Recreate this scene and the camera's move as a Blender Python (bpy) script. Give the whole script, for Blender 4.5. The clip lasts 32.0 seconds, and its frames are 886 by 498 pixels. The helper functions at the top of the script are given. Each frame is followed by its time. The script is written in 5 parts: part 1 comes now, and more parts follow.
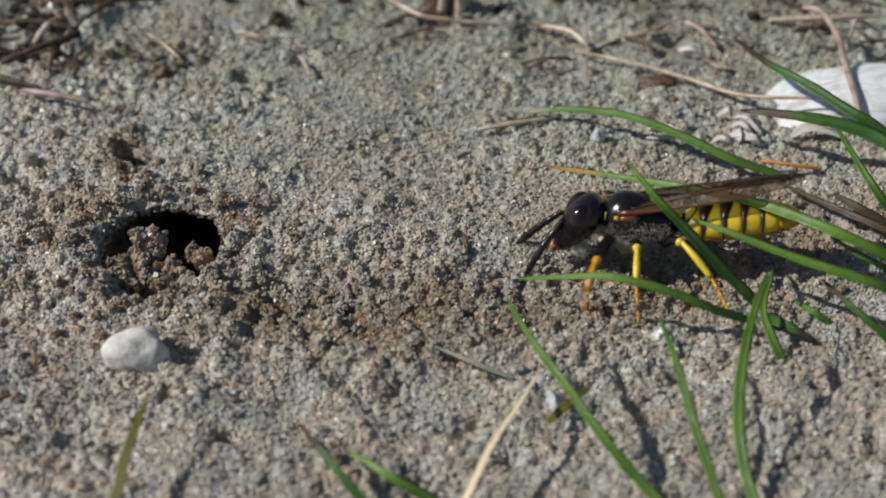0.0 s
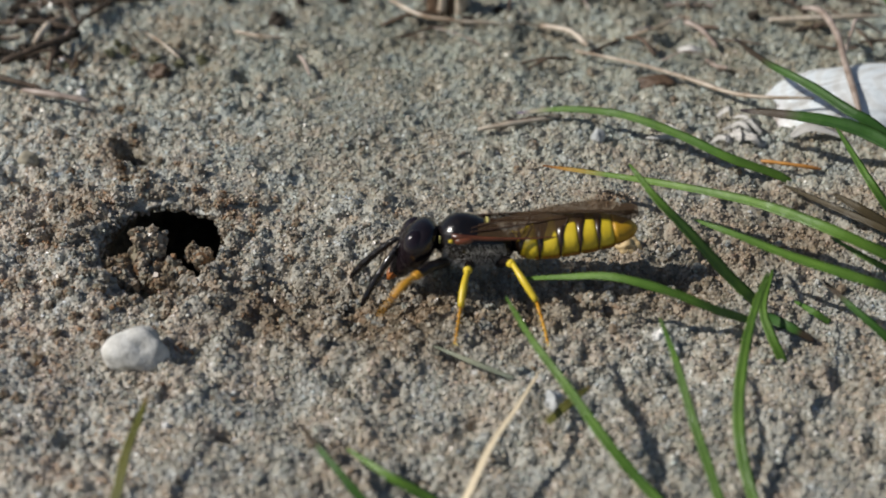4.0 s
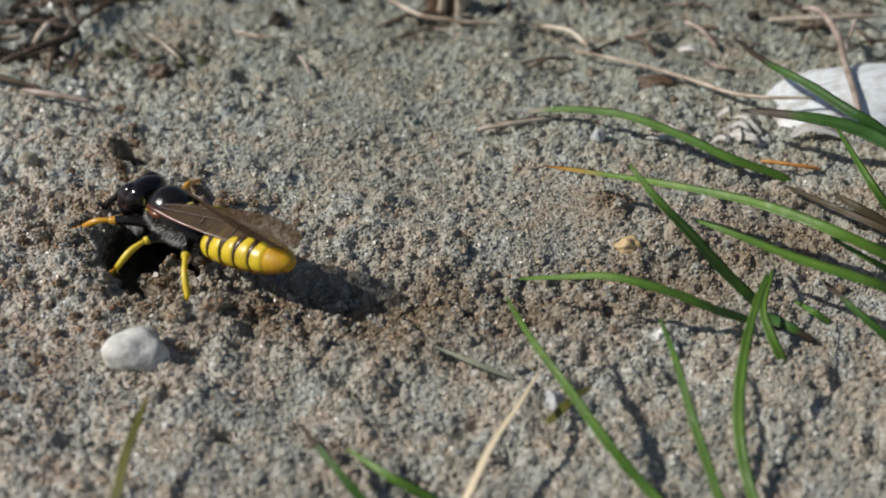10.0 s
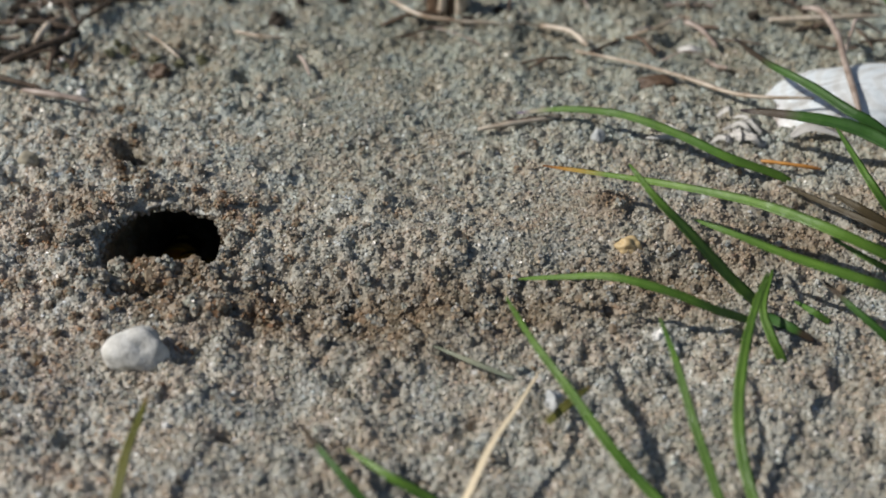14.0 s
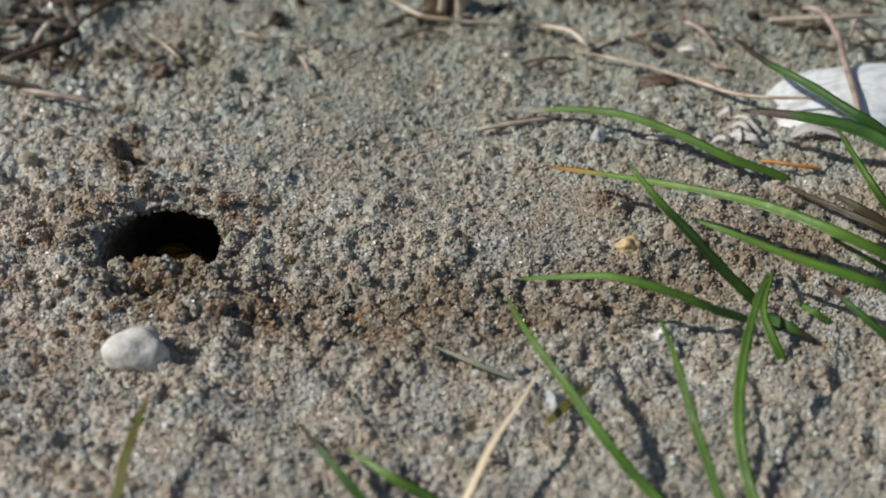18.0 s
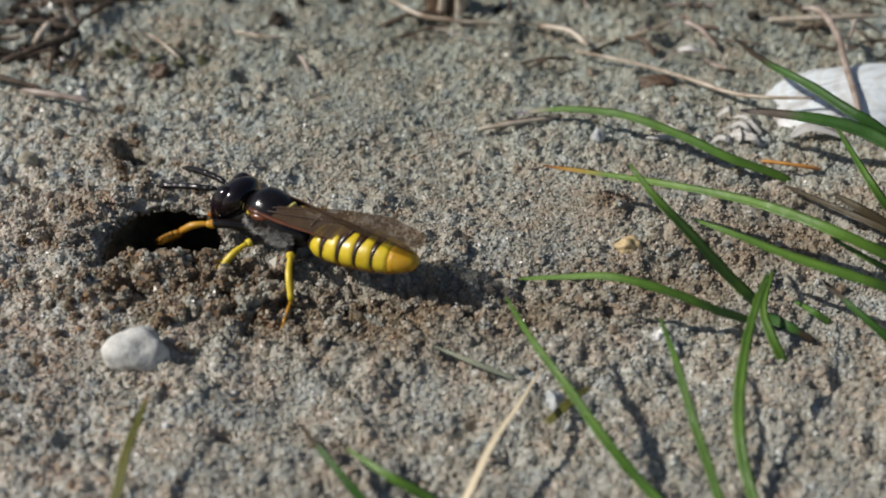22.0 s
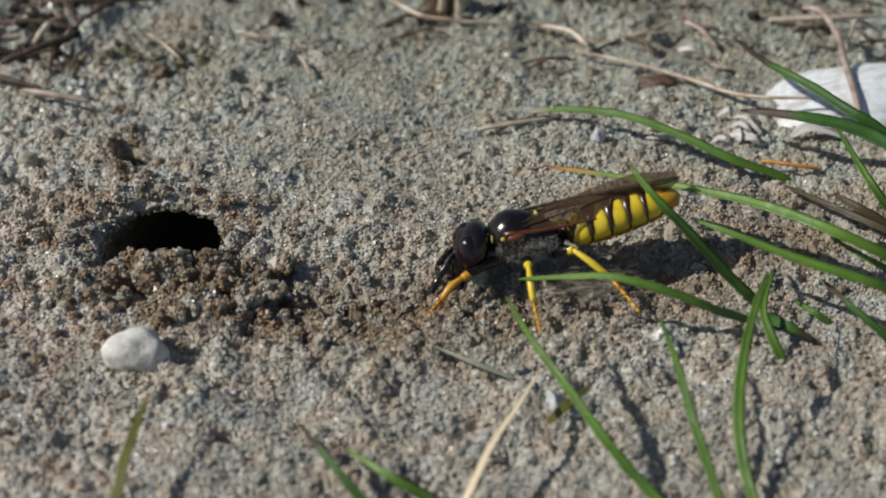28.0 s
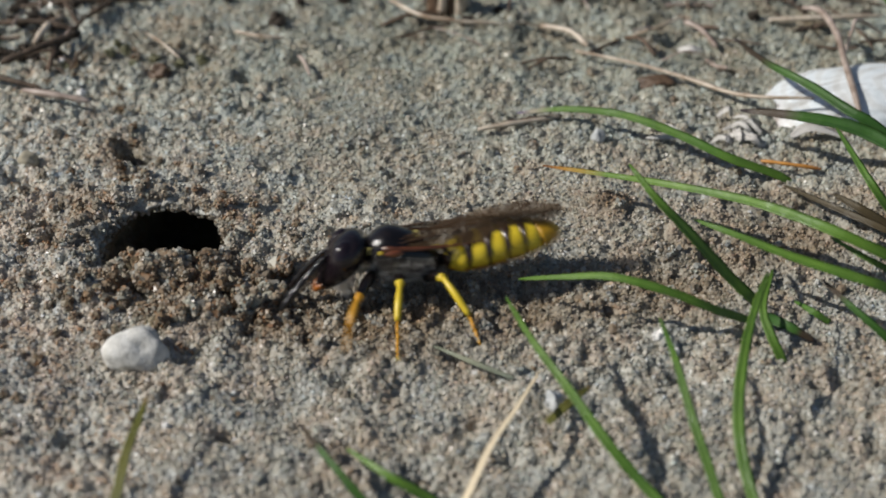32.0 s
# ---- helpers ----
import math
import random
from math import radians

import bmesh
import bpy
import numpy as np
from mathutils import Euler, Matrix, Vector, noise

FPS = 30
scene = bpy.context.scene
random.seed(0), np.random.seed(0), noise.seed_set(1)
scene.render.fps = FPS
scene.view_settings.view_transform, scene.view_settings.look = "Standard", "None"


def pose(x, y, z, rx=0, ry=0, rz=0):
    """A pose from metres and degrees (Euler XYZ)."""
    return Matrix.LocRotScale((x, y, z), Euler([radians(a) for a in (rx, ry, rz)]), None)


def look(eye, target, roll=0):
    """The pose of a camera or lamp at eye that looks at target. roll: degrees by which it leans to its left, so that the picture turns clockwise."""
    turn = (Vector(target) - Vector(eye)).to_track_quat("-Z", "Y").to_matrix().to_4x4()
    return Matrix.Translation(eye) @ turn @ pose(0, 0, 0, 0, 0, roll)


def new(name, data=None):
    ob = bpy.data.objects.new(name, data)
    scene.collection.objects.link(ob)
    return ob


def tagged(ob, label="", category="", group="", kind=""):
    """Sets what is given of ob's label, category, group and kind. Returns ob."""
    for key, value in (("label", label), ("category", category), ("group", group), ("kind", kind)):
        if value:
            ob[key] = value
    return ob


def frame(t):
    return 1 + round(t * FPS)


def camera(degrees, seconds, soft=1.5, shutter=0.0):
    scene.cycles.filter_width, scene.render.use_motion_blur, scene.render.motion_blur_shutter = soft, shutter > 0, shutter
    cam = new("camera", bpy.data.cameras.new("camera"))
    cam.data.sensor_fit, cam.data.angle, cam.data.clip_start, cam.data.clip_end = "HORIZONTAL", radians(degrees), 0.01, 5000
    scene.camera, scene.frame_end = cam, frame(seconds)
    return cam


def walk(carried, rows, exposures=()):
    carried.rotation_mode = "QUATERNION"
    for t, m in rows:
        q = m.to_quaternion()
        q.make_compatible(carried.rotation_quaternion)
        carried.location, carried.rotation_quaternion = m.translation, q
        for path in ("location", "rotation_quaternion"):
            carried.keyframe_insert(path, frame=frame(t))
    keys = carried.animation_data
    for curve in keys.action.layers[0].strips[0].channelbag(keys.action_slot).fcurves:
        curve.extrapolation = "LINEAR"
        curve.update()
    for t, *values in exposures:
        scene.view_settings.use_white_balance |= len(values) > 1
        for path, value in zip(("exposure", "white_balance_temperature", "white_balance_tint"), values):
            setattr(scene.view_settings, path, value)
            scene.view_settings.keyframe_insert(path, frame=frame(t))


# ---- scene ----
MM = 0.001
EYE = (0.0, -0.08454, 0.06142)
cam = camera(30, 32.0, soft=1.9, shutter=0.5)
cam.data.dof.use_dof = True
cam.data.dof.focus_distance = 0.1045
cam.data.dof.aperture_fstop = 42
STAND = look(EYE, (0, 0, 0))
walk(cam, [(0.0, STAND), (32.0, STAND)], exposures=[(0.0, 0.0, 6500, 10), (32.0, 0.0, 6500, 10)])

# ---- daylight: sun low over the left, clear sky ----
SUN_EL, SUN_AZ = 40.0, 186.0  # azimuth of the sun, anticlockwise from +x
world = bpy.data.worlds.new("sky")
scene.world = world
world.use_nodes = True
wn = world.node_tree.nodes
sky = wn.new("ShaderNodeTexSky")
sky.sky_type = "NISHITA"
sky.sun_disc = False
sky.sun_elevation = radians(SUN_EL)
sky.sun_rotation = radians(90 - SUN_AZ)
wn["Background"].inputs["Strength"].default_value = 0.055
world.node_tree.links.new(sky.outputs[0], wn["Background"].inputs["Color"])
sun = bpy.data.lights.new("sun", "SUN")
sun.energy, sun.angle, sun.color = 3.94, radians(0.6), (1.0, 0.96, 0.90)
sd = Vector((math.cos(radians(SUN_AZ)) * math.cos(radians(SUN_EL)), math.sin(radians(SUN_AZ)) * math.cos(radians(SUN_EL)), math.sin(radians(SUN_EL))))
new("sun", sun).matrix_world = look(sd * 2, (0, 0, 0))


# ---- materials ----
def material(name, rough=0.5, metal=0.0, spec=0.5):
    m = bpy.data.materials.new(name)
    m.use_nodes = True
    nt = m.node_tree
    b = nt.nodes["Principled BSDF"]
    b.inputs["Roughness"].default_value = rough
    b.inputs["Metallic"].default_value = metal
    b.inputs["Specular IOR Level"].default_value = spec
    return m, nt, b


def ramp(nt, fac, stops, interp="LINEAR"):
    r = nt.nodes.new("ShaderNodeValToRGB")
    r.color_ramp.interpolation = interp
    while len(r.color_ramp.elements) < len(stops):
        r.color_ramp.elements.new(0.5)
    for e, (p, c) in zip(r.color_ramp.elements, stops):
        e.position, e.color = p, (*c, 1)
    nt.links.new(fac, r.inputs["Fac"])
    return r.outputs["Color"]


def coords(nt):
    return nt.nodes.new("ShaderNodeTexCoord").outputs["Object"]


def noise_tex(nt, scale, detail=3, rough=0.6, vec=None, dist=0.0):
    n = nt.nodes.new("ShaderNodeTexNoise")
    n.inputs["Scale"].default_value, n.inputs["Detail"].default_value = scale, detail
    n.inputs["Roughness"].default_value, n.inputs["Distortion"].default_value = rough, dist
    nt.links.new(vec or coords(nt), n.inputs["Vector"])
    return n.outputs["Fac"]


def mix(nt, fac, a, b, mode="MIX"):
    n = nt.nodes.new("ShaderNodeMix")
    n.data_type, n.blend_type = "RGBA", mode
    for sock, v in ((n.inputs["Factor"], fac), (n.inputs["A"], a), (n.inputs["B"], b)):
        if isinstance(v, (int, float)):
            sock.default_value = v
        elif isinstance(v, tuple):
            sock.default_value = (*v, 1)
        else:
            nt.links.new(v, sock)
    return n.outputs["Result"]


def bump(nt, b, height, strength, dist):
    n = nt.nodes.new("ShaderNodeBump")
    n.inputs["Strength"].default_value, n.inputs["Distance"].default_value = strength, dist
    nt.links.new(height, n.inputs["Height"])
    nt.links.new(n.outputs["Normal"], b.inputs["Normal"])


SAND = [(0, (0.192, 0.175, 0.141)), (0.1, (0.322, 0.303, 0.251)), (0.5, (0.390, 0.371, 0.310)), (0.84, (0.452, 0.435, 0.371)), (0.9, (0.407, 0.345, 0.254)), (0.94, (0.452, 0.441, 0.379)), (0.965, (0.475, 0.463, 0.407)), (0.975, (0.660, 0.660, 0.620))]


def sand_material(name, per_grain):
    """Quartz sand: each grain its own tint, damp where it has been dug up, some shade painted in."""
    m, nt, b = material(name, 0.56, 0, 0.5)
    if per_grain:
        f = nt.nodes.new("ShaderNodeNewGeometry").outputs["Random Per Island"]
        col = ramp(nt, f, SAND)
        h = nt.nodes.new("ShaderNodeMath")
        h.operation = "MULTIPLY"
        h.inputs[1].default_value = 37.3
        nt.links.new(f, h.inputs[0])
        fr = nt.nodes.new("ShaderNodeMath")
        fr.operation = "FRACT"
        nt.links.new(h.outputs[0], fr.inputs[0])
        nt.links.new(ramp(nt, fr.outputs[0], [(0.0, (0.27, 0.27, 0.27)), (0.18, (0.38, 0.38, 0.38)), (0.36, (0.6, 0.6, 0.6)), (1.0, (0.7, 0.7, 0.7))]), b.inputs["Roughness"])
        col = mix(nt, 1.0, col, ramp(nt, fr.outputs[0], [(0.0, (1.09, 0.97, 0.97)), (0.3, (0.97, 1.02, 0.97)), (0.55, (0.95, 0.99, 1.08)), (0.75, (1.10, 1.0, 0.88)), (1.0, (1.0, 1.0, 1.0))]), "MULTIPLY")
    else:
        v = nt.nodes.new("ShaderNodeTexVoronoi")
        v.inputs["Scale"].default_value = 5200
        nt.links.new(coords(nt), v.inputs["Vector"])
        g = nt.nodes.new("ShaderNodeSeparateColor")
        nt.links.new(v.outputs["Color"], g.inputs[0])
        col = ramp(nt, g.outputs[0], SAND)
        bump(nt, b, v.outputs["Distance"], 0.9, -0.00009)
    big = noise_tex(nt, 55, 4, 0.6)
    col = mix(nt, 0.55, col, ramp(nt, big, [(0.3, (0.72, 0.64, 0.57)), (0.5, (0.95, 0.93, 0.90)), (0.7, (1.02, 1.06, 1.10))]), "MULTIPLY")
    col = mix(nt, 0.8, col, ramp(nt, noise_tex(nt, 420, 3), [(0.36, (1.04, 0.95, 0.90)), (0.5, (0.97, 1, 1.01)), (0.64, (0.90, 0.99, 1.09))]), "MULTIPLY")
    # damp sand and painted shade both darken and brown the colour here
    damp_shade = nt.nodes.new("ShaderNodeAttribute")
    damp_shade.attribute_name = "damp_shade"
    col = mix(nt, damp_shade.outputs["Fac"], col, mix(nt, 1.0, col, (0.555, 0.45, 0.345), "MULTIPLY"))
    # the sand is greener further off; nearer it is pinkish
    sep = nt.nodes.new("ShaderNodeSeparateXYZ")
    nt.links.new(coords(nt), sep.inputs[0])
    far = nt.nodes.new("ShaderNodeMapRange")
    far.inputs["From Min"].default_value, far.inputs["From Max"].default_value = 0.002, 0.024
    nt.links.new(sep.outputs["Y"], far.inputs["Value"])
    away = nt.nodes.new("ShaderNodeVectorMath")
    away.operation = "LENGTH"
    nt.links.new(coords(nt), away.inputs[0])
    rim = nt.nodes.new("ShaderNodeMapRange")
    rim.inputs["From Min"].default_value, rim.inputs["From Max"].default_value = 0.045, 0.09
    nt.links.new(away.outputs["Value"], rim.inputs["Value"])
    tint = mix(nt, far.outputs[0], (1.005, 1.0, 1.01), (0.925, 0.995, 0.99))
    col = mix(nt, 1.0, col, mix(nt, rim.outputs[0], tint, (0.98, 1.0, 1.01)), "MULTIPLY")
    # sand grows paler and slightly bluer towards the left
    left_pale = nt.nodes.new("ShaderNodeMapRange")
    left_pale.inputs["From Min"].default_value, left_pale.inputs["From Max"].default_value = -0.008, -0.028
    nt.links.new(sep.outputs["X"], left_pale.inputs["Value"])
    col = mix(nt, left_pale.outputs[0], col, mix(nt, 1.0, col, mix(nt, rim.outputs[0], (1.22, 1.22, 1.265), (1.0, 1.0, 1.0)), "MULTIPLY"))
    rust = nt.nodes.new("ShaderNodeAttribute")
    rust.attribute_name = "iron"
    spots = ramp(nt, noise_tex(nt, 900, 2), [(0.56, (0, 0, 0)), (0.66, (1, 1, 1))])
    if per_grain:
        spots = mix(nt, 1.0, ramp(nt, fr.outputs[0], [(0.76, (0.0, 0.0, 0.0)), (0.79, (1, 1, 1))]), ramp(nt, noise_tex(nt, 1400, 2), [(0.42, (0.1, 0.1, 0.1)), (0.58, (1, 1, 1))]), "MULTIPLY")
    k = nt.nodes.new("ShaderNodeMath")
    k.operation = "MULTIPLY"
    nt.links.new(rust.outputs["Fac"], k.inputs[0])
    nt.links.new(spots, k.inputs[1])
    col = mix(nt, k.outputs[0], col, mix(nt, 1.0, col, (0.84, 0.58, 0.40), "MULTIPLY"))
    nt.links.new(col, b.inputs["Base Color"])
    return m


M_GROUND = sand_material("packed_sand", False)
M_GRAIN = sand_material("sand_grains", True)


def simple(name, c1, c2, scale, rough=0.5, bump_mm=0.0, spec=0.5, coat=0.0, detail=4):
    m, nt, b = material(name, rough, 0, spec)
    n = noise_tex(nt, scale, detail)
    nt.links.new(ramp(nt, n, [(0.3, c1), (0.7, c2)]), b.inputs["Base Color"])
    b.inputs["Coat Weight"].default_value = coat
    b.inputs["Coat Roughness"].default_value = 0.12
    if bump_mm:
        bump(nt, b, noise_tex(nt, scale * 2.5, 3), 0.6, bump_mm * MM)
    return m


M_BLACK = simple("black_chitin", (0.004, 0.004, 0.005), (0.014, 0.010, 0.009), 1800, 0.17, 0.035, 0.5, 0.0)
M_HEAD = simple("head_chitin", (0.005, 0.004, 0.006), (0.016, 0.010, 0.011), 900, 0.13, 0.012, 0.5, 0.0)
# belly browner than the rings: the underside's shade is in the colour
M_BELLY_SHADE = simple("shaded_belly_chitin", (0.23, 0.09, 0.008), (0.43, 0.20, 0.016), 450, 0.4, 0.02, 0.4, 0.0)
M_VEIN = simple("dark_vein", (0.04, 0.02, 0.012), (0.08, 0.04, 0.02), 600, 0.4)
M_EYE = simple("eye_chitin", (0.006, 0.004, 0.007), (0.014, 0.008, 0.010), 700, 0.12, 0, 0.5, 0.0)
M_YELLOW = simple("yellow_chitin", (0.50, 0.34, 0.012), (0.78, 0.60, 0.04), 620, 0.34, 0.03, 0.5, 0.0)
M_AMBER = simple("amber_chitin", (0.36, 0.17, 0.012), (0.70, 0.43, 0.022), 480, 0.45, 0.03, 0.4, 0.0)
M_RUST = simple("rust_chitin", (0.055, 0.018, 0.008), (0.15, 0.045, 0.018), 600, 0.28, 0.01, 0.5, 0.3)
M_BAND = simple("band_chitin", (0.014, 0.008, 0.005), (0.05, 0.022, 0.010), 900, 0.3, 0.01, 0.5, 0.3)
M_CREAM = simple("cream_face", (0.50, 0.42, 0.24), (0.62, 0.56, 0.38), 800, 0.5)
M_HAIR = simple("pale_hair", (0.50, 0.48, 0.45), (0.72, 0.70, 0.66), 800, 0.5)
M_PALE = simple("pale_yellow_chitin", (0.46, 0.40, 0.10), (0.66, 0.58, 0.22), 900, 0.45, 0.01)
M_JAW = simple("jaw_chitin", (0.22, 0.06, 0.008), (0.36, 0.12, 0.015), 900, 0.3, 0.01)
M_LEGY = simple("leg_yellow", (0.60, 0.42, 0.02), (0.74, 0.58, 0.05), 900, 0.38, 0.01)
M_LEGO = simple("leg_amber", (0.50, 0.22, 0.015), (0.62, 0.33, 0.03), 900, 0.35, 0.01)


def wing_material():
    m, nt, b = material("smoky_wing", 0.6, 0, 0.12)
    nt.links.new(ramp(nt, noise_tex(nt, 420, 3), [(0.3, (0.060, 0.034, 0.018)), (0.7, (0.112, 0.070, 0.036))]), b.inputs["Base Color"])
    nt.links.new(ramp(nt, noise_tex(nt, 260, 2), [(0.3, (0.60, 0.60, 0.60)), (0.7, (0.42, 0.42, 0.42))]), b.inputs["Alpha"])
    return m


M_WING = wing_material()


def blade_material(name, lo, hi, tip, tip_at=2.0):
    """Grass: stripes along the blade; 'along' runs from root 0 to tip 1."""
    m, nt, b = material(name, 0.38, 0, 0.45)
    uv = nt.nodes.new("ShaderNodeUVMap")
    sep = nt.nodes.new("ShaderNodeSeparateXYZ")
    nt.links.new(uv.outputs[0], sep.inputs[0])
    mp = nt.nodes.new("ShaderNodeMapping")
    mp.inputs["Scale"].default_value = (13, 1.1, 1)
    nt.links.new(uv.outputs[0], mp.inputs[0])
    stripe = noise_tex(nt, 1.0, 3, 0.6, mp.outputs[0])
    col = ramp(nt, stripe, [(0.34, lo), (0.5, tuple(0.5 * a + 0.5 * c for a, c in zip(lo, hi))), (0.66, hi)])
    edge = ramp(nt, sep.outputs["X"], [(0.0, (1.25, 1.08, 0.8)), (0.12, (1, 1, 1)), (0.46, (1, 1, 1)), (0.5, (1.25, 1.2, 1.1)), (0.54, (1, 1, 1)), (0.88, (1, 1, 1)), (1.0, (1.25, 1.08, 0.8))])
    if hi[1] > hi[0]:
        col = mix(nt, 0.8, col, edge, "MULTIPLY")
        col = mix(nt, 0.7, col, ramp(nt, noise_tex(nt, 160, 3), [(0.35, (0.78, 0.82, 0.85)), (0.65, (1.3, 1.15, 0.9))]), "MULTIPLY")
    col = mix(nt, 0.7 if hi[1] > hi[0] else 0.25, col, ramp(nt, noise_tex(nt, 500, 3), [(0.3, (0.7, 0.7, 0.6)), (0.7, (1.15, 1.1, 1.0))]), "MULTIPLY")
    if tip_at < 1:
        t = ramp(nt, sep.outputs["Y"], [(tip_at - 0.03, (0, 0, 0)), (min(tip_at + 0.035, 1.0), (1, 1, 1))])
        col = mix(nt, t, col, ramp(nt, sep.outputs["Y"], [(0.95, tip), (0.995, (tip[0] * 0.35, tip[1] * 0.3, tip[2] * 0.8))]))
    nt.links.new(col, b.inputs["Base Color"])
    b.inputs["Subsurface Weight"].default_value = 0.0
    tr = nt.nodes.new("ShaderNodeBsdfTranslucent")
    nt.links.new(col, tr.inputs["Color"])
    ms = nt.nodes.new("ShaderNodeMixShader")
    ms.inputs[0].default_value = 0.22
    nt.links.new(b.outputs[0], ms.inputs[1])
    nt.links.new(tr.outputs[0], ms.inputs[2])
    nt.links.new(ms.outputs[0], nt.nodes["Material Output"].inputs["Surface"])
    nt.links.new(ramp(nt, noise_tex(nt, 1100, 3), [(0.35, (0.28, 0.28, 0.28)), (0.65, (0.55, 0.55, 0.55))]), b.inputs["Roughness"])
    bump(nt, b, mix(nt, 0.4, stripe, noise_tex(nt, 2600, 2)), 0.8, 0.00008)
    return m


G_LO, G_HI = (0.052, 0.140, 0.020), (0.17, 0.33, 0.062)
M_BLADE = blade_material("green_blade", G_LO, G_HI, (0, 0, 0))
M_BLADE_TIP = blade_material("orange_tipped_blade", (0.06, 0.15, 0.02), (0.17, 0.33, 0.055), (0.62, 0.30, 0.03), 0.945)
M_BLADE_PALE = blade_material("pale_tipped_blade", G_LO, G_HI, (0.42, 0.38, 0.28), 0.90)
M_BLADE_DARK = blade_material("brown_tipped_blade", (0.03, 0.09, 0.02), (0.08, 0.20, 0.04), (0.07, 0.05, 0.03), 0.82)
M_BLADE_DEAD = blade_material("dead_dark_blade", (0.04, 0.032, 0.018), (0.13, 0.10, 0.05), (0, 0, 0))
M_BLADE_STRAW = blade_material("straw_blade", (0.70, 0.56, 0.38), (0.96, 0.88, 0.68), (0, 0, 0))
M_BLADE_GREY = blade_material("greyish_blade", (0.19, 0.23, 0.20), (0.31, 0.36, 0.32), (0, 0, 0))
M_BLADE_OLIVE = blade_material("olive_blade", (0.10, 0.12, 0.03), (0.22, 0.23, 0.07), (0.30, 0.22, 0.10), 0.9)
M_STRAW = simple("dry_straw", (0.22, 0.14, 0.08), (0.72, 0.64, 0.52), 520, 0.38, 0.06)
M_STRAW_PINK = simple("pinkish_stem", (0.16, 0.11, 0.08), (0.52, 0.43, 0.37), 620, 0.4, 0.06)
M_STRAW_ORANGE = simple("orange_stem", (0.42, 0.16, 0.03), (0.60, 0.30, 0.07), 500, 0.5, 0.04)
M_TWIG = simple("dark_twig", (0.03, 0.022, 0.014), (0.15, 0.10, 0.065), 900, 0.75, 0.12)
# near-black, for humus and for the shade between the litter
M_HUMUS_SHADE = simple("humus_and_shade", (0.018, 0.014, 0.010), (0.07, 0.052, 0.036), 900, 0.85, 0.1)
M_MOSS = simple("greenish_moss", (0.10, 0.10, 0.05), (0.22, 0.21, 0.12), 900, 0.8, 0.1)
M_FLAKE = simple("bleached_leaf_litter", (0.34, 0.29, 0.23), (0.60, 0.54, 0.45), 350, 0.6, 0.06)
M_PEBBLE = simple("chalky_pebble", (0.42, 0.41, 0.37), (0.74, 0.73, 0.69), 1500, 0.85, 0.12, detail=6)
M_PEB_YEL = simple("yellow_pebble", (0.46, 0.33, 0.15), (0.66, 0.50, 0.28), 500, 0.55, 0.08)
M_PEB_BROWN = simple("brown_pebble", (0.06, 0.038, 0.024), (0.16, 0.10, 0.06), 700, 0.6, 0.06)
M_PEB_TAN = simple("sandy_pebble", (0.26, 0.23, 0.16), (0.42, 0.38, 0.29), 600, 0.7, 0.06)
M_PEB_GREY = simple("grey_pebble", (0.36, 0.38, 0.38), (0.55, 0.56, 0.55), 700, 0.5, 0.04)
M_WHITE = simple("white_chip", (0.68, 0.66, 0.62), (0.86, 0.85, 0.82), 700, 0.4, 0.03)


def shell_material():
    m, nt, b = material("worn_shell", 0.42, 0, 0.5)
    mp = nt.nodes.new("ShaderNodeMapping")
    mp.inputs["Scale"].default_value = (1, 3.2, 1)
    nt.links.new(coords(nt), mp.inputs[0])
    n = noise_tex(nt, 260, 4, 0.6, mp.outputs[0], 0.6)
    col = ramp(nt, n, [(0.30, (0.38, 0.35, 0.31)), (0.40, (0.62, 0.64, 0.64)), (0.52, (0.80, 0.84, 0.85)), (0.62, (0.70, 0.74, 0.75)), (0.74, (0.52, 0.50, 0.47))])
    off = nt.nodes.new("ShaderNodeMapping")
    off.inputs["Location"].default_value = (-0.003, 0.001, 0)
    nt.links.new(coords(nt), off.inputs[0])
    rings = nt.nodes.new("ShaderNodeTexWave")
    rings.wave_type, rings.rings_direction = "RINGS", "Z"
    rings.inputs["Scale"].default_value, rings.inputs["Distortion"].default_value, rings.inputs["Detail"].default_value = 230, 5.0, 4
    nt.links.new(off.outputs[0], rings.inputs["Vector"])
    col = mix(nt, 0.8, col, ramp(nt, rings.outputs["Fac"], [(0.1, (0.86, 0.84, 0.81)), (0.5, (1, 1, 1)), (0.9, (0.95, 0.97, 0.98))]), "MULTIPLY")
    sep = nt.nodes.new("ShaderNodeSeparateXYZ")
    nt.links.new(coords(nt), sep.inputs[0])
    k = nt.nodes.new("ShaderNodeMapRange")
    k.inputs["From Min"].default_value, k.inputs["From Max"].default_value = -0.0050, -0.0072
    nt.links.new(sep.outputs["X"], k.inputs["Value"])
    col = mix(nt, k.outputs[0], col, mix(nt, 1.0, col, (0.74, 0.54, 0.46), "MULTIPLY"))
    nt.links.new(col, b.inputs["Base Color"])
    bump(nt, b, n, 0.7, 0.0003)
    return m


M_SHELL = shell_material()


# ---- mesh helpers (millimetres in, metres out) ----
def mesh_from(name, verts, faces, mat, smooth=True):
    me = bpy.data.meshes.new(name)
    me.from_pydata([(x * MM, y * MM, z * MM) for x, y, z in verts], [], faces)
    me.materials.append(mat)
    if smooth:
        me.polygons.foreach_set("use_smooth", [True] * len(me.polygons))
    me.update()
    return me


def thing(name, me, label, category, group="", kind=""):
    return tagged(new(name, me), label, category, group, kind)


def part(name, me, parent, label=""):
    ob = new(name, me)
    ob.parent = parent
    if label:
        ob["label"] = label
    return ob


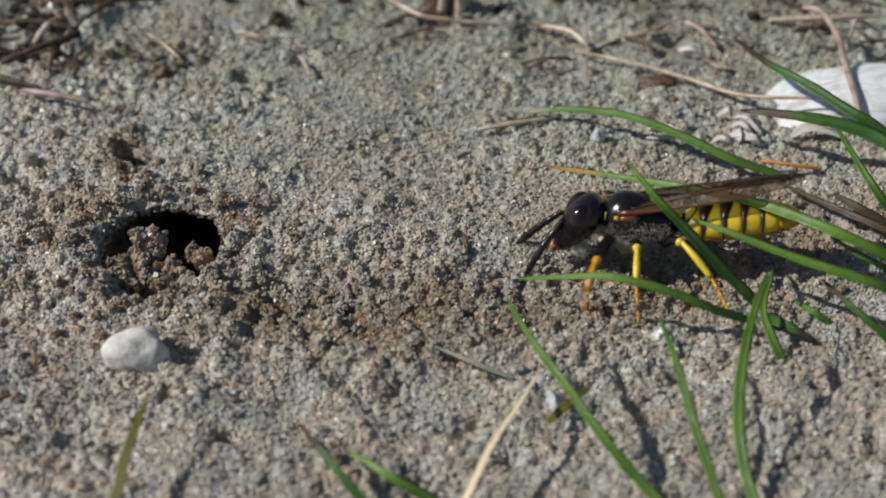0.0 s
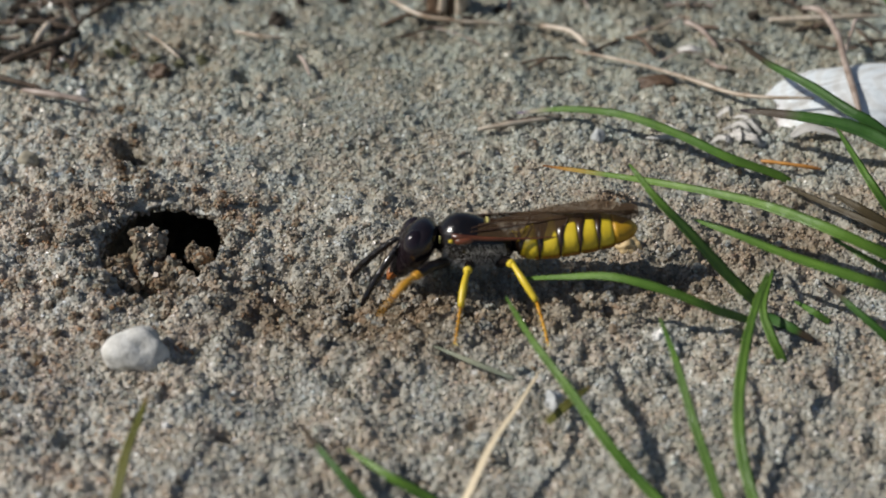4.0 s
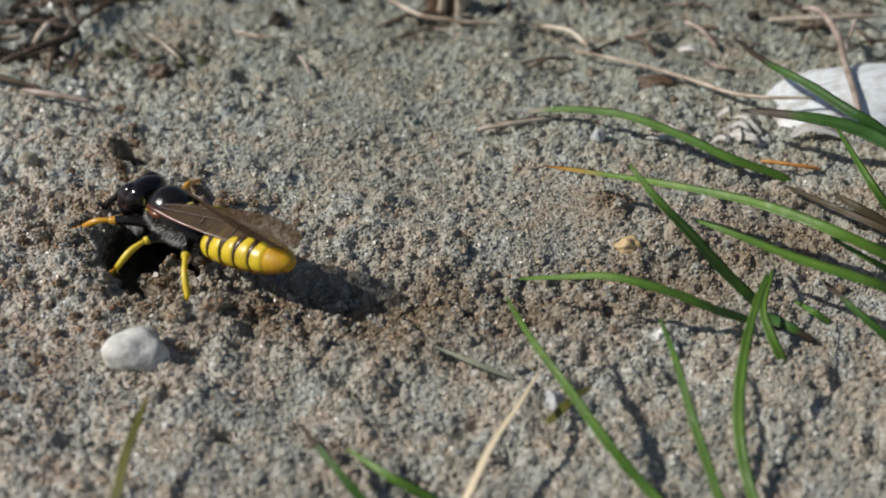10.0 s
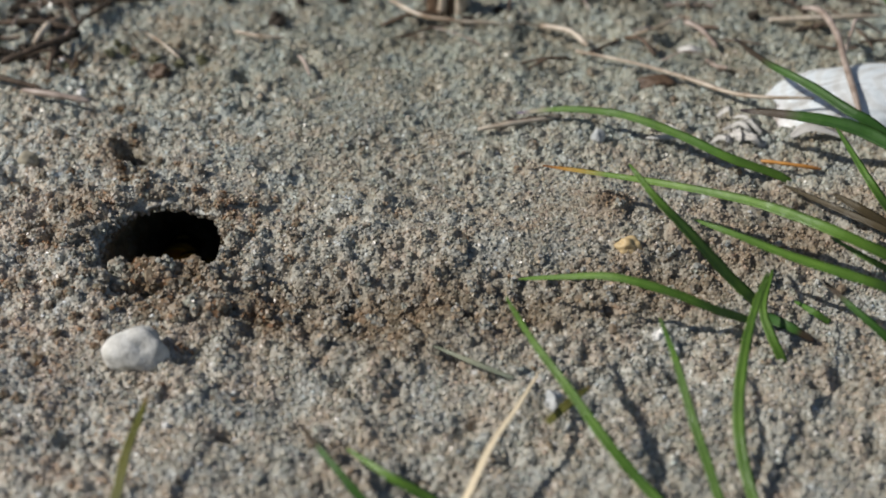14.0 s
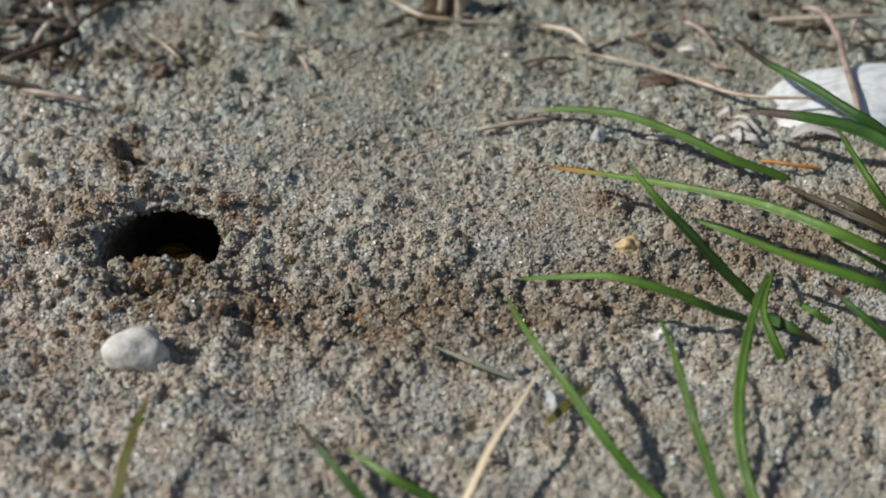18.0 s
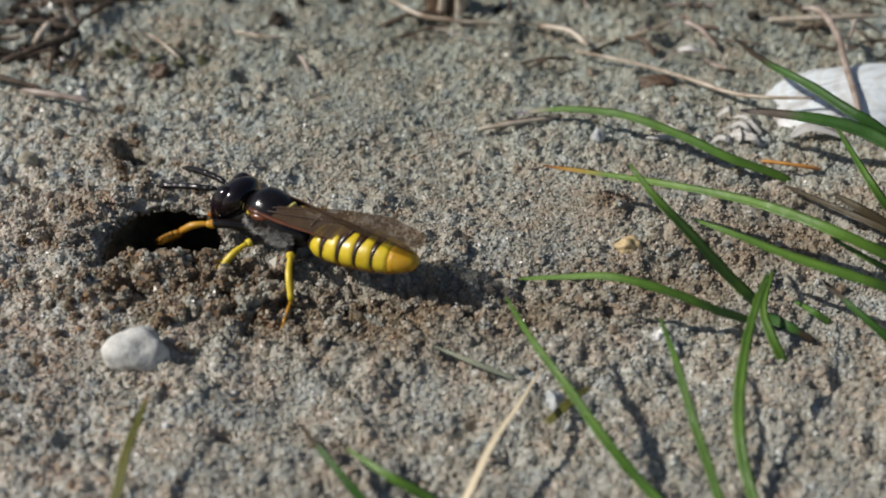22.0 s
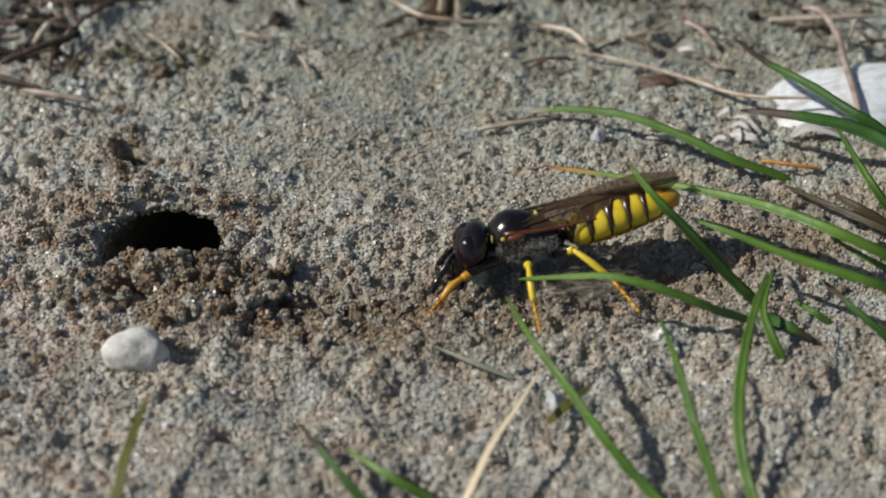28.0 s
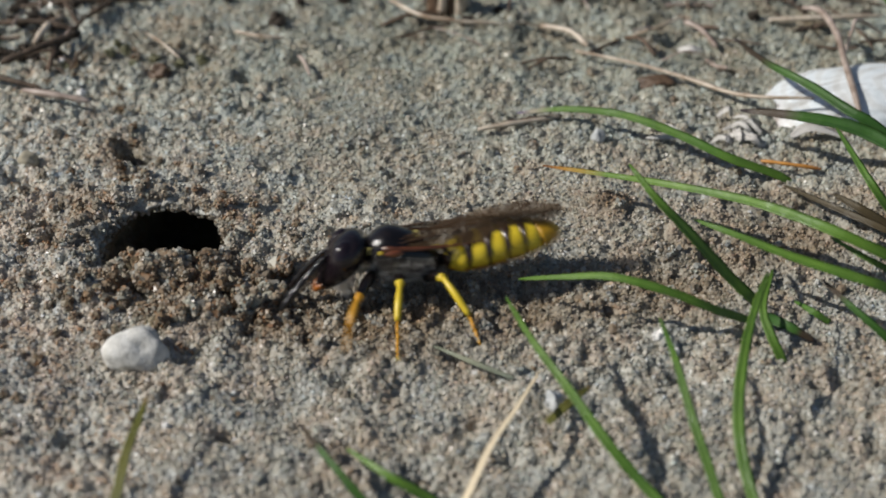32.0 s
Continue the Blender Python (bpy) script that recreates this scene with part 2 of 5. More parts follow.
def loft(rings, close_a=True, close_b=True):
    """Rings of equally many points, joined to a skin."""
    n = len(rings[0])
    verts = [tuple(p) for r in rings for p in r]
    faces = []
    for i in range(len(rings) - 1):
        for j in range(n):
            a, b = i * n + j, i * n + (j + 1) % n
            faces.append((a, b, b + n, a + n))
    if close_a:
        faces.append(tuple(range(n - 1, -1, -1)))
    if close_b:
        faces.append(tuple(range((len(rings) - 1) * n, len(rings) * n)))
    return verts, faces


def body_x(profile, n=24):
    """Skin along x: rows of (x, half width, half height, centre z)."""
    return loft([[(x, ry * math.sin(2 * math.pi * k / n), cz + rz * math.cos(2 * math.pi * k / n)) for k in range(n)] for x, ry, rz, cz in profile])


def body_z(profile, n=28):
    """Skin along z: rows of (z, half length, half width, centre x)."""
    return loft([[(cx + rx * math.cos(2 * math.pi * k / n), ry * math.sin(2 * math.pi * k / n), z) for k in range(n)] for z, rx, ry, cx in profile])


def spline(pts, n):
    """Smooth line through the points."""
    p = [Vector(q) for q in pts]
    p = [p[0] * 2 - p[1]] + p + [p[-1] * 2 - p[-2]]
    out = []
    m = len(p) - 3
    for i in range(n + 1):
        u = i / n * m
        k = min(int(u), m - 1)
        t = u - k
        a, b, c, d = p[k:k + 4]
        out.append(0.5 * ((2 * b) + (c - a) * t + (2 * a - 5 * b + 4 * c - d) * t * t + (3 * b - a - 3 * c + d) * t ** 3))
    return out


def tube(pts, radii, sides=8, n=None):
    line = spline(pts, n) if n else [Vector(p) for p in pts]
    rings = []
    for i, q in enumerate(line):
        d = (line[min(i + 1, len(line) - 1)] - line[max(i - 1, 0)]).normalized()
        a = d.cross(Vector((0.13, 0.21, 0.97)))
        a = a.normalized() if a.length > 0.01 else Vector((1, 0, 0))
        b = d.cross(a)
        u = i / (len(line) - 1) * (len(radii) - 1)
        k = min(int(u), len(radii) - 2)
        r = radii[k] + (radii[k + 1] - radii[k]) * (u - k)
        rings.append([q + a * (r * math.cos(2 * math.pi * j / sides)) + b * (r * math.sin(2 * math.pi * j / sides)) for j in range(sides)])
    return loft(rings)


def joined(*pieces):
    verts, faces = [], []
    for v, f in pieces:
        o = len(verts)
        verts += v
        faces += [tuple(i + o for i in q) for q in f]
    return verts, faces


def ball(c, r, turn=(0, 0, 0), sub=3, rough=0.0, freq=1.0, seed=0.0):
    bm = bmesh.new()
    bmesh.ops.create_icosphere(bm, subdivisions=sub, radius=1)
    e = Euler([radians(a) for a in turn]).to_matrix()
    verts = []
    for v in bm.verts:
        k = 1 + rough * noise.noise(v.co * freq + Vector((seed, seed * 1.7, -seed))) + 0.16 * rough * noise.noise(v.co * freq * 5 + Vector((seed, 0, 0)))
        verts.append(tuple(Vector(c) + e @ Vector((v.co.x * r[0] * k, v.co.y * r[1] * k, v.co.z * r[2] * k))))
    faces = [tuple(v.index for v in f.verts) for f in bm.faces]
    bm.free()
    return verts, faces


# ---- ground: one sheet of sand with a burrow in it ----
HX, HY, HA, HB = -17.7, -0.1, 3.85, 4.35  # burrow mouth
LY = 0.9  # its middle once the lip is heaped up
DIG = Vector((0.10, 0.88, -0.46))  # way of the burrow
rng = np.random.default_rng(7)


def value_noise(x, y, cell, seed):
    g = np.random.default_rng(seed).uniform(-1, 1, (256, 256))
    u, v = x / cell + 100, y / cell + 100
    i, j = np.floor(u).astype(int), np.floor(v).astype(int)
    fu, fv = u - i, v - j
    fu, fv = fu * fu * (3 - 2 * fu), fv * fv * (3 - 2 * fv)
    w = lambda a, b: g[(i + a) % 256, (j + b) % 256]
    return (w(0, 0) * (1 - fu) + w(1, 0) * fu) * (1 - fv) + (w(0, 1) * (1 - fu) + w(1, 1) * fu) * fv


def runway(x):
    """The trodden way from the burrow to the grass."""
    return -4.6 + 0.006 * (x - 2) ** 2 + 0.075 * (x - 2)


PITS = [(-23.0, 4.5, 1.2, 0.6), (-23.7, 2.2, 1.2, 0.6), (-22.7, -0.6, 1.2, 0.5), (-24.6, 0.6, 0.9, 0.6), (-22.8, 6.4, 1.0, 0.5), (-25.2, 3.4, 0.8, 0.5), (-20.0, 10.9, 1.8, 0.8), (-22.2, 12.2, 1.4, 0.7), (-27.2, -6.2, 1.6, 0.8), (-12.0, 9.4, 1.0, 0.8), (-5.6, -12.6, 1.3, 0.9), (-28.6, 8.0, 1.3, 0.7), (-26.5, 4.0, 1.0, 0.7), (5.4, -18.7, 1.0, 1.0), (3.6, -18.6, 0.9, 0.9), (21.3, -13.5, 1.1, 0.6), (19.9, -15.9, 0.9, 0.6)]
g = random.Random(77)
PITS += [(g.uniform(-28, 26), g.uniform(-22, 28), g.uniform(0.6, 1.3), g.uniform(0.4, 0.8)) for _ in range(46)]


def relief(x, y):
    h = 0.50 * value_noise(x, y, 11, 1) + 0.34 * value_noise(x, y, 4.7, 2) + 0.20 * value_noise(x, y, 2.1, 3) + 0.11 * value_noise(x, y, 1.0, 4)
    rho = np.hypot((x - HX) / HA, (y - HY) / HB)
    side = 0.5 + 0.5 * np.clip((-(x - HX) * 0.7 + (y - HY) * 0.5) / 4.0, -1, 1)
    h = h + 1.3 * side * np.exp(-((rho - 1.35) / 0.45) ** 2)
    h = h + 0.35 * np.exp(-((x - HX - 0.3) / 4.2) ** 2 - ((y - LY + 5.4) / 1.5) ** 2) - 0.35 * np.exp(-((x - HX) / 3.0) ** 2 - ((y - LY + 3.4) / 1.0) ** 2)
    h = h - 0.9 * np.exp(-((x - HX - 0.4) / 2.6) ** 2 - ((y - HY + 4.2) / 0.9) ** 2)
    along = np.clip((x + 14) / 4, 0, 1) * np.clip((21 - x) / 4, 0, 1)
    h = h - 0.75 * along * np.exp(-((y - runway(x)) / 3.0) ** 2)
    h = h + 0.5 * along * np.exp(-((y - runway(x) + 6.2) / 1.6) ** 2)
    h = h + 0.55 * np.exp(-((x + 23.4) / 1.0) ** 2 - ((y - 10.4) / 1.5) ** 2)
    h = h - 2.4 * np.exp(-(((x + 21.6) / 0.75) ** 2 + ((y - 11.0) / 1.2) ** 2) ** 2) - 1.8 * np.exp(-(((x + 20.5) / 0.7) ** 2 + ((y - 10.3) / 0.9) ** 2) ** 2)
    for a, b, deep, wide in PITS:
        h = h - deep * np.exp(-((x - a) / wide) ** 2 - ((y - b) / (wide * 0.8)) ** 2)
    h = h + 0.7 * np.exp(-((x + 4.6) / 1.2) ** 2 - ((y + 13.2) / 0.8) ** 2)
    h = h + 0.8 * np.exp(-((x - 10.7) / 1.9) ** 2 - ((y - 4.2) / 0.9) ** 2)
    return h


def damp_and_shade(x, y):
    """Fresh damp sand on the way of the digging, dark crumbs here and there, and painted shade."""
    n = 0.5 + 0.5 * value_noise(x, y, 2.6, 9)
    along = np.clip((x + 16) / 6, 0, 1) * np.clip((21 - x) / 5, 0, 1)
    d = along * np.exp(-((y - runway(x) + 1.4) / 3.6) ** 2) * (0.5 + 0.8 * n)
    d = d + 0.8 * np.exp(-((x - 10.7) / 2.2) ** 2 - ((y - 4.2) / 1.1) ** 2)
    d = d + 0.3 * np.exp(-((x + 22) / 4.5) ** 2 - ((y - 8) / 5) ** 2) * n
    # brown lumps by the hollow, with the hollow's shade put into the colour
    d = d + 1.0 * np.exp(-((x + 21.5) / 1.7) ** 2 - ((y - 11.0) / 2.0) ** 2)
    # brown crumbs left of the mouth, and the dark of their gaps as colour
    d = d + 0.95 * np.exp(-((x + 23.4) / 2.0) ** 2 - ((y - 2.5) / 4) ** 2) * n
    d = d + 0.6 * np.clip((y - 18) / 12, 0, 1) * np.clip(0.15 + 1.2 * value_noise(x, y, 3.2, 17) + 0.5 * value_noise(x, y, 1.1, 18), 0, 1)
    # darker at the right end of the way and below its middle
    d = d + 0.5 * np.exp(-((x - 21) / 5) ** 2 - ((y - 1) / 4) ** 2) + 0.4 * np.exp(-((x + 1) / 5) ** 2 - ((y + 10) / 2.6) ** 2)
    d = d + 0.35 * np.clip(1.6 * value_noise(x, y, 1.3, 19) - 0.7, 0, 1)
    # right side: brown sand, with the shade under the grass painted in
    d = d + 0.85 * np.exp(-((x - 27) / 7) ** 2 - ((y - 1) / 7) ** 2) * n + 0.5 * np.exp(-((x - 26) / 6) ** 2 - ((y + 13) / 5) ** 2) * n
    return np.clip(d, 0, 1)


def iron(x, y):
    """Rust-stained sand towards the left."""
    return 0.6 * np.clip((-8 - x) / 14 + 0.5 * value_noise(x, y, 6, 15), 0, 1) + 0 * y


STEP = 0.1
X0, X1, Y0, Y1 = -38.0, 38.0, -26.0, 40.0
fine_x, fine_y = np.arange(X0, X1 + 1e-6, STEP), np.arange(Y0, Y1 + 1e-6, STEP)
out = np.geomspace(1.0, 60000.0, 30)
xs = np.concatenate([X0 - out[::-1], fine_x, X1 + out])
ys = np.concatenate([Y0 - out[::-1], fine_y, Y1 + out])
NX, NY = len(fine_x), len(fine_y)
crumbs = np.zeros((NX, NY))


def heap_caps(cx, cy, r, lift):
    """Raises the sheet to round crumbs."""
    for x, y, q, z in zip(cx, cy, r, lift):
        i0, i1 = max(int((x - q - X0) / STEP), 0), min(int((x + q - X0) / STEP) + 2, NX)
        j0, j1 = max(int((y - q - Y0) / STEP), 0), min(int((y + q - Y0) / STEP) + 2, NY)
        if i0 >= i1 or j0 >= j1:
            continue
        d2 = (fine_x[i0:i1, None] - x) ** 2 + (fine_y[None, j0:j1] - y) ** 2
        cap = z + np.sqrt(np.maximum(q * q - d2, 0)) - 9 * (d2 > q * q)
        np.maximum(crumbs[i0:i1, j0:j1], cap, out=crumbs[i0:i1, j0:j1])


n_lump = 4200
lx, ly = rng.uniform(X0, X1, n_lump), rng.uniform(Y0, Y1, n_lump)
loose = np.clip(0.60 + 0.9 * value_noise(lx, ly, 5.0, 12) + 0.8 * damp_and_shade(lx, ly) + 0.25 * np.clip((-16 - lx) / 8, 0, 1), 0, 1.25)
lr = (0.28 + 0.38 * rng.random(n_lump) ** 2) * (0.6 + 0.5 * loose)
heap_caps(lx, ly, lr, (-0.74 + 0.32 * loose) * lr + 0.12 * rng.random(n_lump) * loose)
n_big = 15000
bx, by = rng.uniform(X0, X1, n_big), rng.uniform(Y0, Y1, n_big)
coarse = np.clip(0.60 + 0.9 * value_noise(bx, by, 3.6, 13) + 0.9 * damp_and_shade(bx, by) + 0.35 * np.clip((-16 - bx) / 8, 0, 1), 0, 1.25)
br = (0.14 + 0.22 * rng.random(n_big) ** 2.0) * (0.75 + 0.6 * coarse)
ii, jj = ((bx - X0) / STEP).astype(int), ((by - Y0) / STEP).astype(int)
heap_caps(bx, by, br, 0.7 * crumbs[ii, jj] - (0.58 - 0.36 * coarse) * br)
n_small = 42000
sx, sy = rng.uniform(X0, X1, n_small), rng.uniform(Y0, Y1, n_small)
sr = rng.uniform(0.10, 0.19, n_small)
ii, jj = ((sx - X0) / STEP).astype(int), ((sy - Y0) / STEP).astype(int)
heap_caps(sx, sy, sr, crumbs[ii, jj] - 0.5 * sr)

gx, gy = np.meshgrid(xs, ys, indexing="ij")
cx, cy = np.clip(gx, X0, X1), np.clip(gy, Y0, Y1)
ci, cj = np.rint((cx - X0) / STEP).astype(int), np.rint((cy - Y0) / STEP).astype(int)
near = np.clip(1.6 - np.hypot(gx, gy - 6) / 60, 0, 1)  # the tints of this patch end with it
H = relief(gx, gy) + crumbs[ci, cj] * ((cx == gx) & (cy == gy))
H_FINE = H[30:-30, 30:-30]


def ground_z(x, y):
    i = int(np.clip(round((x - X0) / STEP), 0, NX - 1))
    j = int(np.clip(round((y - Y0) / STEP), 0, NY - 1))
    return float(H_FINE[i, j])


PX, PY, PZ = gx.copy(), gy.copy(), H.copy()
rho = np.hypot((gx - HX) / HA, (gy - HY) / HB)
inside = rho < 1
th = np.arctan2((gy[inside] - HY) / HB, (gx[inside] - HX) / HA)
u = 1 - rho[inside]
k = np.clip((1 - u) / 0.15, 0, 1) ** 0.5 * (1 + 0.28 * np.clip(u * 7, 0, 1)) * (1 + 0.10 * value_noise(th * 3 + 20, u * 30, 1.0, 5) * np.clip(u * 8, 0, 1))
rim_x, rim_y = HX + HA * np.cos(th), HY + HB * np.sin(th)
s = 30.0 * u
PX[inside] = HX + HA * np.cos(th) * k * (1 + 0.28 * np.clip(u * 4, 0, 1) * np.clip(-np.cos(th), 0, 1)) + DIG.x * s
PY[inside] = HY + HB * np.sin(th) * k + DIG.y * s
PZ[inside] = relief(rim_x, rim_y) * np.clip(1 - 2 * u, 0, 1) + DIG.z * s + 0.5 * crumbs[ci[inside], cj[inside]] * np.clip(1 - 2 * u, 0, 1) - 3.0 * np.clip(u * 7, 0, 1) * (0.5 - 0.5 * np.sin(th))

nx, ny = gx.shape
verts = np.stack([PX, PY, PZ], -1).reshape(-1, 3) * MM
idx = np.arange(nx * ny).reshape(nx, ny)
quads = np.stack([idx[:-1, :-1], idx[1:, :-1], idx[1:, 1:], idx[:-1, 1:]], -1).reshape(-1, 4)
me = bpy.data.meshes.new("ground")
me.vertices.add(len(verts))
me.vertices.foreach_set("co", verts.astype(np.float32).ravel())
me.loops.add(quads.size)
me.loops.foreach_set("vertex_index", quads.astype(np.int32).ravel())
me.polygons.add(len(quads))
me.polygons.foreach_set("loop_start", np.arange(0, quads.size, 4, dtype=np.int32))
me.polygons.foreach_set("use_smooth", np.ones(len(quads), dtype=bool))
me.update(calc_edges=True)
me.attributes.new("damp_shade", "FLOAT", "POINT").data.foreach_set("value", (near * damp_and_shade(cx, cy)).astype(np.float32).ravel())
me.attributes.new("iron", "FLOAT", "POINT").data.foreach_set("value", (near * iron(cx, cy)).astype(np.float32).ravel())
me.materials.append(M_GROUND)
ground = thing("ground", me, "pale grey-brown crumbly sand with a burrow in it", "ground", kind="structure")

# loose grains on the sheet, as one body of sand
PHI = (1 + 5 ** 0.5) / 2
ICO_V = np.array([(-1, PHI, 0), (1, PHI, 0), (-1, -PHI, 0), (1, -PHI, 0), (0, -1, PHI), (0, 1, PHI), (0, -1, -PHI), (0, 1, -PHI), (PHI, 0, -1), (PHI, 0, 1), (-PHI, 0, -1), (-PHI, 0, 1)]) / math.hypot(1, PHI)
ICO_F = np.array([(0, 11, 5), (0, 5, 1), (0, 1, 7), (0, 7, 10), (0, 10, 11), (1, 5, 9), (5, 11, 4), (11, 10, 2), (10, 7, 6), (7, 1, 8), (3, 9, 4), (3, 4, 2), (3, 2, 6), (3, 6, 8), (3, 8, 9), (4, 9, 5), (2, 4, 11), (6, 2, 10), (8, 6, 7), (9, 8, 1)])


BOX_V = np.array([(x, y, z) for x in (-1, 1) for y in (-1, 1) for z in (-1, 1)]) / 3 ** 0.5
BOX_F = np.array([(0, 1, 3), (0, 3, 2), (4, 6, 7), (4, 7, 5), (0, 4, 5), (0, 5, 1), (2, 3, 7), (2, 7, 6), (0, 2, 6), (0, 6, 4), (1, 5, 7), (1, 7, 3)])


def solids(base, faces, centres, radii, gen, jag):
    """Turned and jagged copies of one small solid, as vertices and triangles."""
    n, m = len(centres), len(base)
    q = gen.normal(size=(n, 4))
    q /= np.linalg.norm(q, axis=1)[:, None]
    w, x, y, z = q.T
    R = np.stack([1 - 2 * (y * y + z * z), 2 * (x * y - w * z), 2 * (x * z + w * y), 2 * (x * y + w * z), 1 - 2 * (x * x + z * z), 2 * (y * z - w * x), 2 * (x * z - w * y), 2 * (y * z + w * x), 1 - 2 * (x * x + y * y)], -1).reshape(n, 3, 3)
    v = base[None] * (1 + gen.uniform(-jag, jag, (n, m, 1))) * gen.uniform(0.72, 1.25, (n, 1, 3))
    v = np.einsum("nij,nkj->nki", R, v) * radii[:, None, None] + centres[:, None, :]
    return v.reshape(-1, 3), (faces[None] + m * np.arange(n)[:, None, None]).reshape(-1, 3)


def grain_mesh(name, centres, radii, damp_shade, gen, stain=0.3):
    """Angular grains at the given centres, the larger ones rounder, all in one mesh."""
    stain = np.zeros(len(centres)) + stain
    big = radii > 0.2
    v, f = solids(BOX_V, BOX_F, centres[~big], 1.12 * radii[~big], gen, 0.26)
    v2, f2 = solids(ICO_V, ICO_F, centres[big], radii[big], gen, 0.22)
    f = np.concatenate([f, f2 + len(v)])
    v = np.concatenate([v, v2])
    each = lambda a: np.concatenate([np.repeat(a[~big], 8), np.repeat(a[big], 12)]).astype(np.float32)
    me = bpy.data.meshes.new(name)
    me.vertices.add(len(v))
    me.vertices.foreach_set("co", (v * MM).astype(np.float32).ravel())
    me.loops.add(f.size)
    me.loops.foreach_set("vertex_index", f.astype(np.int32).ravel())
    me.polygons.add(len(f))
    me.polygons.foreach_set("loop_start", np.arange(0, f.size, 3, dtype=np.int32))
    me.polygons.foreach_set("use_smooth", np.zeros(len(f), dtype=bool))
    me.update(calc_edges=True)
    me.attributes.new("damp_shade", "FLOAT", "POINT").data.foreach_set("value", each(damp_shade))
    me.attributes.new("iron", "FLOAT", "POINT").data.foreach_set("value", each(stain))
    me.materials.append(M_GRAIN)
    return me


n_g = 122000
px_, py_ = rng.uniform(-37, 37, n_g), rng.uniform(-25, 36, n_g)
keep = (np.abs(px_) < 26 + (py_ + 24) * 0.22) & (np.hypot((px_ - HX) / HA, (py_ - HY) / HB) > 1.07)
px_, py_ = px_[keep], py_[keep]
gr = 0.065 + 0.085 * rng.random(len(px_)) ** 2.0
gz = H_FINE[np.rint((px_ - X0) / STEP).astype(int), np.rint((py_ - Y0) / STEP).astype(int)]
walls = np.argwhere(inside & (rho > 0.72))
walls = walls[rng.permutation(len(walls))[:2600]]
wx, wy, wz = (q[walls[:, 0], walls[:, 1]] for q in (PX, PY, PZ))
wall_at = np.stack([wx, wy, wz], -1) + rng.normal(size=(len(walls), 3)) * 0.12
wall_r = 0.08 + 0.16 * rng.random(len(walls)) ** 2
centres = np.concatenate([np.stack([px_, py_, gz + 0.2 * gr], -1), wall_at])
wet_shade = np.concatenate([damp_and_shade(px_, py_), 0.35 + 0.4 * rng.random(len(walls))])
rusty = np.concatenate([iron(px_, py_), np.full(len(walls), 0.6)])
grains = thing("sand_grains", grain_mesh("sand_grains", centres, np.concatenate([gr, wall_r]), wet_shade, rng, rusty), "loose grey and brown quartz grains over the ground", "sand", kind="stuff")


